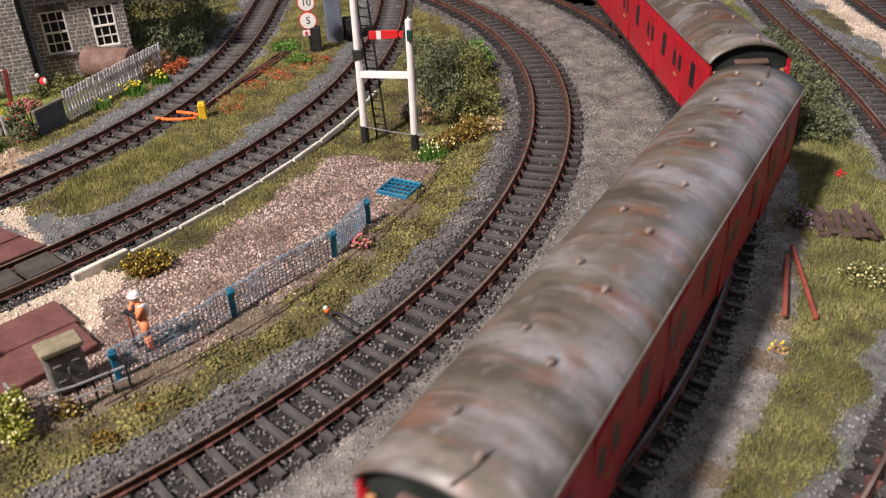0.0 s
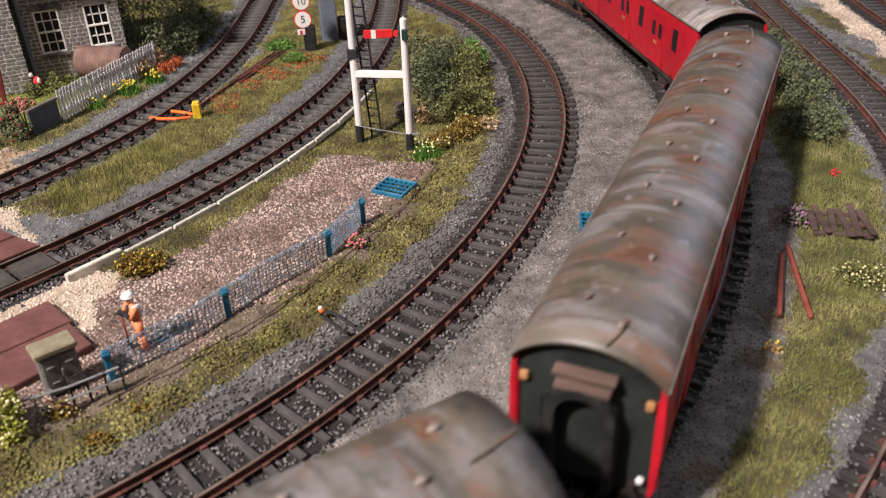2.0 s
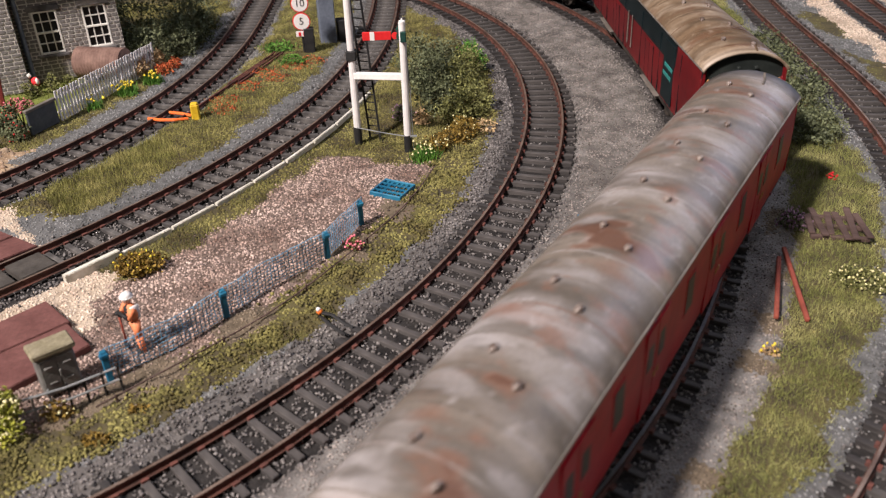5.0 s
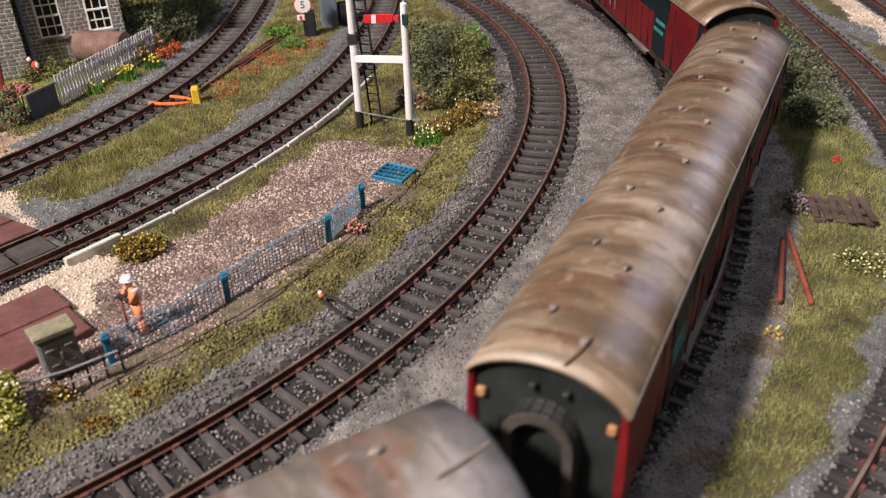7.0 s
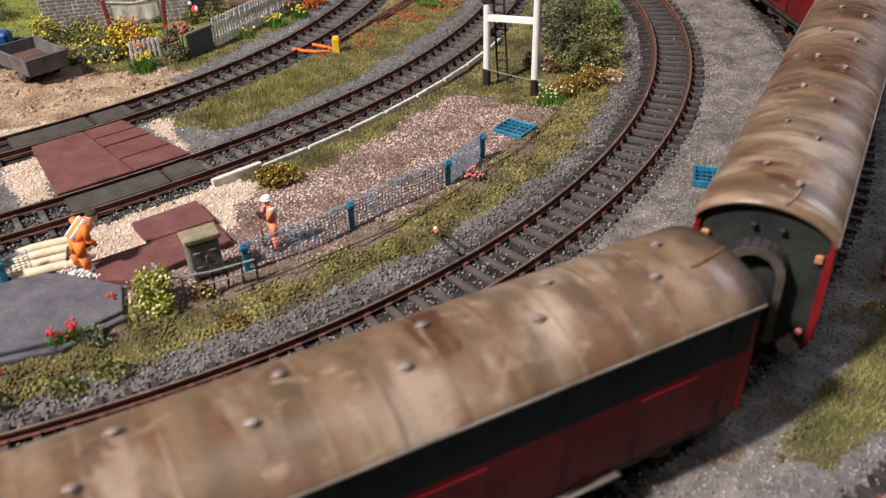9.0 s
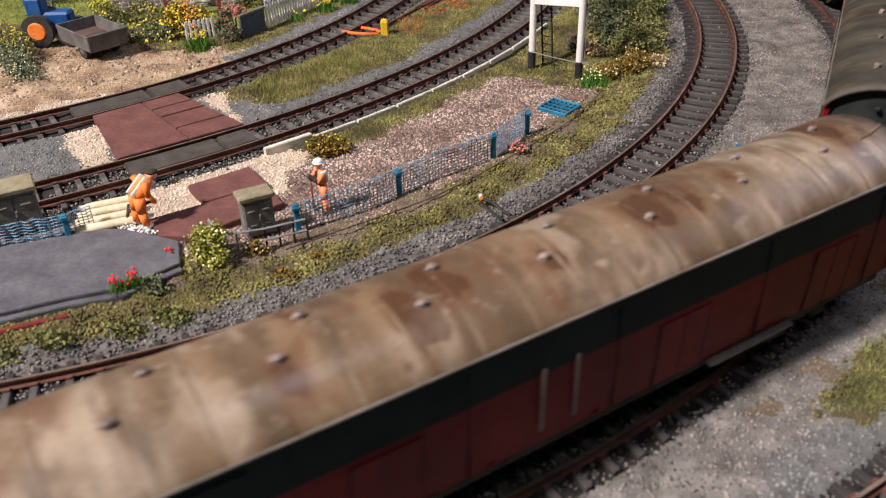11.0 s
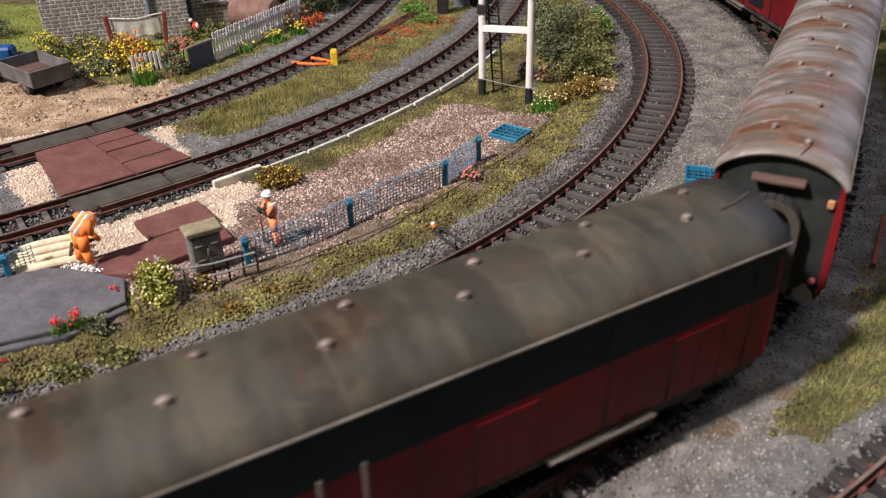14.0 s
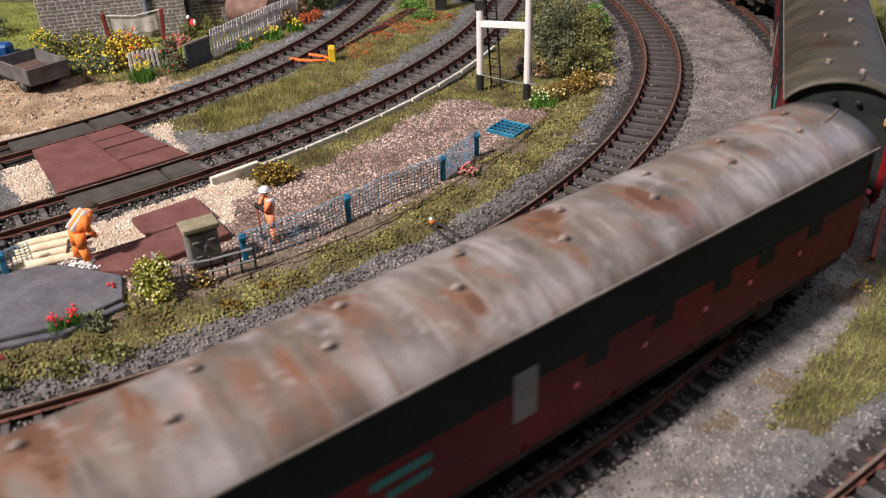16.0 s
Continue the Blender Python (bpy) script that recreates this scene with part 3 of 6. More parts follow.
def build_coach(name, label, roof, lower, upper, split, layout):
    c = thing(name, 0, 0, 0, 0, label, "railway coach", "coaches of the train")
    coach_body(c, lower, upper, split)
    # roof shell with an overhang at the ends
    bm = bmesh.new()
    prof = roof_profile()
    inner = roof_profile(18, 16.2, 0.3, 6.9)
    xs = np.linspace(-HALF, HALF, 25)
    rows = [[bm.verts.new((x, y, z)) for y, z in prof] for x in xs]
    for a, b in zip(rows, rows[1:]):
        for i in range(len(prof) - 1):
            bm.faces.new((a[i], a[i + 1], b[i + 1], b[i]))
    for e, row in ((-1, rows[0]), (1, rows[-1])):
        lip = [bm.verts.new((e * HALF, y, z)) for y, z in inner]
        back = [bm.verts.new((e * (HALF - 2.5), y, z)) for y, z in inner]
        for i in range(len(prof) - 1):
            bm.faces.new((row[i], row[i + 1], lip[i + 1], lip[i]))
            bm.faces.new((lip[i], lip[i + 1], back[i + 1], back[i]))
        bm.faces.new(back)
    bmesh.ops.recalc_face_normals(bm, faces=bm.faces)
    r = part("roof", bm, roof, c, "weathered coach roof with rust streaks", True)
    # thin seams over the roof
    seam = [(y * 1.002, z + 0.04) for y, z in prof]
    for x in np.arange(-HALF + 9, HALF - 5, 12.6):
        bm = bmesh.new()
        rows = [[bm.verts.new((x + dx, y, z - dz)) for y, z in seam] for dx, dz in ((-0.35, 0.06), (-0.15, 0), (0.15, 0), (0.35, 0.06))]
        for a, b in zip(rows, rows[1:]):
            for i in range(len(seam) - 1):
                bm.faces.new((a[i], a[i + 1], b[i + 1], b[i]))
        bmesh.ops.recalc_face_normals(bm, faces=bm.faces)
        part("roof_seam", bm, roof, c, "", True)
    # roof ventilators in two rows
    for x in VENT_FIRST + VENT_STEP * np.arange(8):
        for s in (-1, 1):
            bm = bmesh.new()
            y = s * VENT_Y
            z = EAVE + 7.6 * (1 - (y / 17.1) ** 2) ** 0.72
            xo = x + (6.0 if s > 0 else -2.0)
            rod(bm, (xo, y, z - 0.6), (xo, y, z + 0.5), 1.15, 0.8, 10)
            ball(bm, (xo, y, z + 0.75), (1.25, 1.0, 0.55), 2)
            box(bm, (xo, y, z + 0.35), (2.9, 0.7, 0.5), 0.12)
            part("ventilator", bm, "vent", c, "", True)
    for e in (-1, 1):
        bm = bmesh.new()
        tube(bm, [(e * (HALF - 1), 3.5, EAVE + 7.4), (e * (HALF - 7), 5, EAVE + 7.2), (e * (HALF - 12), 5.5, EAVE + 7.05)], 0.45, 6)
        part("roof_pipe", bm, roof, c)
    # gutters, sole bars
    for s in (-1, 1):
        bm = bmesh.new()
        box(bm, (0, s * 16.95, EAVE + 0.15), (2 * HALF, 0.7, 0.7), 0.15)
        part("gutter", bm, "gutter", c, "grey rain strip along the eave")
        bm = bmesh.new()
        box(bm, (0, s * 14.8, SILL - 1.4), (2 * HALF - 6, 1.2, 3.2), 0.2)
        part("sole_bar", bm, "frame_dirt", c)
    bm = bmesh.new()
    box(bm, (0, 0, SILL - 0.2), (2 * HALF - 4, 31, 1.2))
    box(bm, (-12, 0, SILL - 4), (34, 17, 6), 0.5)
    box(bm, (30, 7, SILL - 4), (20, 8, 5), 0.5)
    part("underframe", bm, "frame_dirt", c)
    # ends with gangway, corner posts, lamps
    for e in (-1, 1):
        bm = bmesh.new()
        pts = [(side_y(z) - 0.3, z) for z in np.linspace(SILL, EAVE, 8)]
        top = [(y * 0.965, z - 0.5) for y, z in roof_profile()][1:-1]
        loop = [(y, z) for y, z in pts] + top + [(-y, z) for y, z in reversed(pts)]
        a = [bm.verts.new((e * (HALF - 2.2), y, z)) for y, z in loop]
        b = [bm.verts.new((e * (HALF - 3.6), y, z)) for y, z in loop]
        bm.faces.new(a); bm.faces.new(b[::-1])
        for i in range(len(loop)):
            j = (i + 1) % len(loop)
            bm.faces.new((a[i], b[i], b[j], a[j]))
        bmesh.ops.recalc_face_normals(bm, faces=bm.faces)
        part("end_wall", bm, "coach_end", c)
        bm = bmesh.new()
        # bellows: an arch standing out from the end
        arch = [(6.6, 13.0)] + [(6.6 * math.cos(math.pi * i / 10), 32.6 + 6.4 * math.sin(math.pi * i / 10)) for i in range(11)] + [(-6.6, 13.0)]
        for q in range(3):
            x = e * (HALF - 2.0 + 1.9 * q)
            for (y0, z0), (y1, z1) in zip(arch, arch[1:]):
                rod(bm, (x, y0, z0), (x, y1, z1), 1.05, None, 6)
        g = part("gangway", bm, "black", c, "black corridor bellows")
        bm = bmesh.new()
        x = e * (HALF + 2.7)
        rings = [[bm.verts.new((x + e * dx, y * k, 13 + (z - 13) * (1 + (k - 1) * 0.25))) for dx, k in ((0, 0.84), (0.7, 0.84), (0.7, 1.14), (0, 1.14))] for y, z in arch]
        for r0, r1 in zip(rings, rings[1:]):
            for i in range(4):
                bm.faces.new((r0[i], r0[(i + 1) % 4], r1[(i + 1) % 4], r1[i]))
        bm.faces.new(rings[0]); bm.faces.new(rings[-1])
        bmesh.ops.recalc_face_normals(bm, faces=bm.faces)
        part("face_frame", bm, "bellows" if split else "black", g, "dusty arched frame")
        bm = bmesh.new()
        box(bm, (e * (HALF - 1.6), 0, 25), (0.8, 10.5, 24), 0.2)
        part("gangway_door", bm, "coach_end", c)
        if not split or roof == "roof_white":
            for dx, z, w in ((0.2, EAVE + 0.1, 13.5), (1.6, EAVE - 2.3, 12.0))[:1 if split else 2]:
                bm = bmesh.new()
                box(bm, (e * (HALF + dx), 0, z), (3.0, w, 1.3), 0.3, Matrix.Rotation(e * 0.25, 4, "Y"))
                part("gangway_cover", bm, "old_wood", c, "dusty brown cover plank")
        else:
            for y in (-2.6, 4.2):
                bm = bmesh.new()
                box(bm, (e * (HALF - 1.0), y, EAVE + 0.7), (1.6, 1.5, 1.3), 0.3)
                part("end_bracket", bm, "coach_end", c)
        for s in (-1, 1):
            bm = bmesh.new()
            box(bm, (e * (HALF - 1.9), s * 15.9, EAVE / 2 + 5.2), (1.6, 2.0, EAVE - 17.0), 0.5)
            part("corner_post", bm, lower, c)
            bm = bmesh.new()
            box(bm, (e * (HALF - 1.1), s * 13.6, EAVE - 4.9), (1.0, 1.9, 2.4), 0.3)
            part("lamp_bracket", bm, "amber", c)
            bm = bmesh.new()
            rod(bm, (e * (HALF - 3), s * 11.4, 13.2), (e * (HALF + 2.2), s * 11.4, 13.2), 1.0, None, 10)
            rod(bm, (e * (HALF + 2.2), s * 11.4, 13.2), (e * (HALF + 3.0), s * 11.4, 13.2), 2.6, 2.3, 14)
            part("buffer", bm, "gutter" if split else "frame_dirt", c)
            bm = bmesh.new()
            ball(bm, (e * (HALF - 0.8), s * 13.2, 16.2), (0.9, 1.1, 1.1), 1)
            part("tail_lamp", bm, "white" if not split else "bloom_pink", c, "", True)
        bm = bmesh.new()
        box(bm, (e * (HALF + 4), 0, 8.0), (9, 3.2, 1.4), 0.3)
        box(bm, (e * (HALF + 8.2), 0, 7.0), (1.4, 8.5, 3.0), 0.3)
        part("coupling", bm, "black", c)
        bm = bmesh.new()
        tube(bm, [(e * (HALF - 1.2), -9.5, 13), (e * (HALF - 0.2), -9.6, 24), (e * (HALF - 0.6), -9.2, 34)], 0.4, 6)
        part("brake_pipe", bm, "black", c)
    # doors, windows and fittings on both sides
    for s in (-1, 1):
        for x, kind in layout:
            if kind == "window":
                bm = bmesh.new(); patch_on_side(bm, x, 31.0, 7.4, 12.0, s, 0.12)
                w = part("window", bm, lower if not split else "dark_band", c)
                bm = bmesh.new(); patch_on_side(bm, x, 31.0, 6.0, 10.4, s, 0.22)
                part("pane", bm, "window_dark", w)
            elif kind == "blind":
                bm = bmesh.new(); patch_on_side(bm, x, 29.0, 6.5, 12.5, s, 0.3)
                part("window", bm, "blind", c, "window with a grey blind")
            elif kind == "doors":
                for k in (-1, 1):
                    bm = bmesh.new(); patch_on_side(bm, x + k * 4.0, 26.0, 7.5, 26.0, s, 0.12, 0.5, 0.05)
                    d = part("door", bm, [lower], c)
                    bm = bmesh.new(); patch_on_side(bm, x + k * 4.0, 31.5, 4.2, 9.6, s, 0.26)
                    part("pane", bm, "window_dark", d)
                    bm = bmesh.new(); patch_on_side(bm, x + k * 1.2, 24.0, 0.7, 1.6, s, 0.9)
                    part("door_handle", bm, "amber", d)
            elif kind == "van_doors":
                bm = bmesh.new(); patch_on_side(bm, x, 21.5, 15.0, 18.0, s, 0.1, 0.5, 0.04)
                d = part("door", bm, [lower], c)
                for k in (-7.6, 0, 7.6):
                    bm = bmesh.new(); patch_on_side(bm, x + k, 21.5, 0.35, 18.0, s, 0.2)
                    part("door_seam", bm, "dark_band", d)
            elif kind == "handrails":
                for k in (-4.4, 4.4):
                    bm = bmesh.new(); patch_on_side(bm, x + k, 25.5, 0.8, 17.0, s, 0.9)
                    part("handrail", bm, "gutter", c, "pale worn handrail")
            elif kind == "logo":
                bm = bmesh.new(); patch_on_side(bm, x, EAVE - 15.9, 17.0, 27.0, s, 0.16)
                d = part("livery_panel", bm, "dark_band", c, "dark panel with two turquoise stripes")
                for k, (dx, z) in enumerate(((0.8, 29.6), (-0.8, 25.4))):
                    bm = bmesh.new(); patch_on_side(bm, x + dx, z, 12.5, 1.9, s, 0.34)
                    part("stripe", bm, "teal", d)
            elif kind == "stripes":
                for dx, z, w in ((0, 27.4, 14.0), (-1.6, 23.4, 10.5)):
                    bm = bmesh.new(); patch_on_side(bm, x + dx, z, w, 2.1, s, 0.3)
                    part("livery_stripe", bm, "teal", c, "turquoise stripe")
            elif kind == "notch":
                bm = bmesh.new(); patch_on_side(bm, x, 29.0, 7.0, 5.6, s, 0.14)
                part("livery_patch", bm, "dark_band", c)
                bm = bmesh.new(); patch_on_side(bm, x + 6.0, 23.4, 1.4, 1.2, s, 0.5)
                part("door_handle", bm, "bloom_pink", c)
            elif kind == "footboard":
                bm = bmesh.new(); box(bm, (x, s * 16.4, 10.4), (30, 2.4, 0.8), 0.2); box(bm, (x, s * 15.2, 8.6), (22, 1.2, 2.8), 0.3)
                part("footboard", bm, "gutter", c, "pale dusty footboard")
            elif kind == "strap":
                bm = bmesh.new(); patch_on_side(bm, x, 26.5, 0.4, 28.0, s, 0.12)
                part("side_rib", bm, "dark_band", c)
            elif kind == "red_panel":
                bm = bmesh.new(); patch_on_side(bm, x, EAVE - 8.1, 34.0, 14.6, s, 0.12)
                part("side_panel", bm, lower, c)
        for x in np.arange(-100, 101, 28):
            bm = bmesh.new()
            patch_on_side(bm, x, SILL + 0.8, 1.6, 1.0, s, 0.5)
            part("hinge", bm, "post_red", c)
    # bogies
    for e in (-1, 1):
        bm = bmesh.new()
        for s in (-1, 1):
            box(bm, (e * PIVOT, s * 12.2, 7.0), (36, 1.6, 3.6), 0.5)
            for k in (-1, 1):
                box(bm, (e * PIVOT + k * 17, s * 12.6, 6.4), (5.5, 2.4, 4.6), 0.6)
            box(bm, (e * PIVOT, s * 12.9, 5.6), (9, 2.0, 5.0), 0.7)
        box(bm, (e * PIVOT, 0, 9.0), (9, 24, 2.4), 0.4)
        bo = part("bogie", bm, "frame_dirt", c)
        for k in (-1, 1):
            bm = bmesh.new()
            x = e * PIVOT + k * 17
            for s in (-1, 1):
                rod(bm, (x, s * 7.3, 6.2), (x, s * 9.4, 6.2), 6.2, 6.0, 24)
                rod(bm, (x, s * 6.8, 6.2), (x, s * 7.4, 6.2), 6.9, 6.9, 24)
            rod(bm, (x, -12, 6.2), (x, 12, 6.2), 0.9, None, 8)
            part("wheelset", bm, "frame_dirt", bo)
    return c


RED_LAYOUT = [(-98, "window"), (-74, "doors"), (-48, "window"), (-22, "doors"), (4, "window"), (30, "doors"), (54, "window"), (76, "doors"), (98, "window")]
VAN_LAYOUT = [(-92, "van_doors"), (-40, "van_doors"), (-4, "handrails"), (36, "van_doors"), (70, "logo"), (97, "red_panel"), (-66, "footboard"), (40, "footboard")] + [(x, "strap") for x in (-108, -66, -20, 18, 54, 88)]
TPO_LAYOUT = [(-92, "notch"), (-70, "notch"), (-52, "notch"), (-30, "notch"), (-8, "notch"), (13, "blind"), (44, "stripes"), (64, "stripes"), (97, "red_panel")]


# half-length and setback of each coach
LENGTHS = [(116.5, 0), (116.5, 0), (121.5, 1.5), (116.5, 0), (121.0, 0.5), (117.5, 1), (117.5, 1), (117.5, 0), (116.5, 0)]


def build_train():
    """Coaches in running order, the leading one first."""
    global HALF, EAVE
    made = []
    for n, (roof, style) in enumerate((("roof_grey", "red"), ("roof_grey", "red"), ("roof_patchy", "red"), ("roof_brown", "van"), ("roof_brown", "van"),
                        ("roof_dark", "van"), ("roof_white", "tpo"), ("roof_dark", "van"), ("roof_grey", "red"))):
        HALF, EAVE = LENGTHS[n][0], {"roof_brown": 43.0, "roof_dark": 44.6, "roof_white": 44.6}.get(roof, 42.0)
        if style == "red":
            made.append(build_coach("railway_coach", "crimson model railway coach with a weathered grey roof", roof, "maroon", "maroon", None, RED_LAYOUT))
        elif style == "van":
            made.append(build_coach("railway_coach", "red and dark green model parcels van, stained " + ("brown" if roof == "roof_brown" else "olive") + " roof",
                                    roof, "post_red", "dark_band", 32.0, VAN_LAYOUT))
        else:
            made.append(build_coach("railway_coach", "red and black model mail coach with a pale rust-streaked roof", roof, "post_red", "dark_band", 31.0, TPO_LAYOUT))
    return made


# seconds, way run by the train in mm
RUN = [(0, 0), (1.5, -157), (3.0, -316), (5.0, -524), (6.9, -729), (9.25, -968), (11.0, -1149), (12.4, -1294), (14.0, -1444), (15.0, -1547), (16.0, -1643)]
START = 10.0 - PITCH


def coach_pose(way):
    """A coach whose bogies both stand on the outer curve."""
    a = way / R4
    rc = math.sqrt(R4 * R4 - PIVOT * PIVOT)
    return pose((CX + rc * math.cos(a)) * MM, (CY + rc * math.sin(a)) * MM, 0, 0, 0, math.degrees(a) - 90)


# ---- things by the line ----
def foliage(name, label, category, blobs, n, key, lo=0.9, hi=1.7, blooms=None, n_bloom=0, bloom_size=(0.9, 1.5), stems=True, group=""):
    """A bush: stems, and leaves massed in uneven clumps; blobs are (x, y, z, rx, ry, rz)."""
    bx, by = np.mean([b[0] for b in blobs]), np.mean([b[1] for b in blobs])
    bz = float(height(np.array([bx]), np.array([by]))[0])
    t = thing(name, bx, by, bz, 0, label, category, group)
    vol = np.array([b[3] * b[4] * b[5] for b in blobs]) ** 0.7
    which = RNG.choice(len(blobs), n, p=vol / vol.sum())
    B = np.array(blobs, float)[which]
    u = RNG.normal(size=(n, 3)); u /= np.linalg.norm(u, axis=1)[:, None]
    rad = RNG.uniform(0.45, 1.0, (n, 1)) ** 0.6
    lump = 1 + 0.28 * np.sin(5 * u[:, :1] + which[:, None]) * np.sin(6 * u[:, 1:2] + 2 * which[:, None]) + 0.2 * np.sin(9 * u[:, 2:3])
    c = B[:, :3] + u * rad * lump * B[:, 3:]
    c = c - (bx, by, 0)
    c[:, 2] = np.maximum(c[:, 2], 0.1)
    v, f = leaves(c, lo, hi)
    ob = soup("leaves", v, f, key, "", "", "")
    ob.parent = t
    if stems:
        bm = bmesh.new()
        for b in blobs:
            for k in range(3):
                a = 2.1 * k + b[0]
                rod(bm, ((b[0] - bx) * 0.7, (b[1] - by) * 0.7, -0.6), (b[0] - bx + 0.4 * b[3] * math.cos(a), b[1] - by + 0.4 * b[4] * math.sin(a), b[2] + 0.3 * b[5]), 0.45, 0.2, 5)
        part("stem", bm, "stem", t)
    if blooms:
        pick = RNG.choice(n, n_bloom)
        top = c[pick] + u[pick] * 0.5
        top[:, 2] = np.abs(top[:, 2]) + 0.4
        v, f = chips(top, *bloom_size)
        ob = soup("blossoms", v, f, blooms, "", "", "")
        ob.parent = t
        ob["label"] = "small blossoms"
    return t


def flower_clump(x, y, r, h, key, n=26, leaf="leaf_fresh", name="flower_clump", label="clump of yellow daffodils in green leaves", size=(1.1, 1.9)):
    """Upright leaf blades with blossoms on top."""
    z = float(height(np.array([x]), np.array([y]))[0])
    t = thing(name, x, y, z, 0, label, "flowers", "flower clumps")
    m = int(n * 14)
    p = RNG.normal(0, r * 0.45, (m, 2))
    v, f = blades(np.c_[p, np.zeros(m)], h * 0.45, h, 0.55, 0.75)
    ob = soup("leaves", v, f, leaf, "", "", ""); ob.parent = t
    q = RNG.normal(0, r * 0.5, (n, 2))
    v, f = chips(np.c_[q, RNG.uniform(h * 0.6, h * 1.1, n)], *size)
    ob = soup("blossoms", v, f, key, "", "", ""); ob.parent = t
    return t


def build_signal():
    t = thing("semaphore_signal", -23, 363, -8, 0, "white two-post semaphore signal with a red arm and black ladder", "signal")
    for x, y, h, nm in ((-12, 6, 100, "post"), (12, -6, 62, "post")):
        bm = bmesh.new()
        rod(bm, (x, y, 9.5), (x, y, h), 1.75, 1.5, 14)
        p = part(nm, bm, "white", t, "white painted post")
        bm = bmesh.new()
        rod(bm, (x, y, -1), (x, y, 9.8), 1.95, 1.85, 14)
        part("post_foot", bm, "black", p, "black painted foot")
        if h < 80:
            bm = bmesh.new()
            ball(bm, (x, y, h), (1.7, 1.7, 1.0), 1)
            rod(bm, (x, y, h + 0.6), (x, y, h + 1.6), 0.5, 0.2, 8)
            part("finial", bm, "white", p)
    bm = bmesh.new()
    box(bm, (-12, 6, 44.5), (4.6, 4.6, 4.6), 0.4)
    part("post_band", bm, "black", t)
    bm = bmesh.new()
    box(bm, (0, 0, 36.2), (26, 2.6, 3.0), 0.3, Matrix.Rotation(math.atan2(-12, 24), 4, "Z") @ Matrix.Rotation(-0.1, 4, "Y"))
    part("cross_beam", bm, "white", t)
    # arm, on the lower post
    bm = bmesh.new()
    box(bm, (0.6, -1.6, 55.0), (12.6, 0.7, 3.7), 0.15)
    arm = part("arm", bm, "signal_red", t, "red signal arm with a white band")
    bm = bmesh.new()
    box(bm, (-1.4, -2.0, 55.0), (2.0, 0.3, 3.7))
    part("band", bm, "white", arm)
    bm = bmesh.new()
    rod(bm, (8.6, -2.3, 55.0), (8.6, -1.6, 55.0), 1.5, None, 16)
    part("lens", bm, "signal_red", arm)
    bm = bmesh.new()
    rod(bm, (11.2, -3.6, 55.0), (11.2, -2.6, 55.0), 2.0, None, 18)
    rod(bm, (9.8, -3.2, 57.8), (11.4, -3.2, 59.6), 0.9, None, 8)
    box(bm, (12.4, -8.6, 56.2), (2.6, 2.0, 4.6), 0.3)
    part("spectacle", bm, "dark_green_glass", arm)
    # ladder behind the tall post
    lad = new("ladder"); lad.parent = t
    lad["label"] = "black ladder leaning on the tall post"
    a, b = Vector((-4.2, 11, 0)), Vector((-10.5, 9.2, 100))
    side = Vector((2.5, -0.9, 0))
    for s in (-1, 1):
        bm = bmesh.new()
        rod(bm, a + s * side, b + s * side, 0.5, None, 6)
        part("stile", bm, "black", lad)
    for i in range(1, 25):
        p = a.lerp(b, i / 25)
        bm = bmesh.new()
        rod(bm, p - side, p + side, 0.3, None, 6)
        part("rung", bm, "black", lad)
    bm = bmesh.new()
    tube(bm, [(-12, 4, 10), (0, -1, 9.2), (12, -7.8, 9.6)], 0.25, 5)
    tube(bm, [(14.4, -6, 0), (14.2, -6, 30), (13, -6.2, 55)], 0.25, 5)
    box(bm, (13.8, -7.0, 9.4), (5, 0.8, 0.8))
    part("operating_rod", bm, "rail_grey", t)


def numeral(body, parent, loc, size, key):
    cu = bpy.data.curves.new("numeral", "FONT")
    cu.body, cu.size, cu.extrude, cu.align_x, cu.align_y = body, size * MM, 0.05 * MM, "CENTER", "CENTER"
    ob = new("numeral", cu)
    cu.materials.append(M[key])
    ob.parent = parent
    ob.matrix_basis = pose(*(c * MM for c in loc), 90, 0, 0)
    return ob


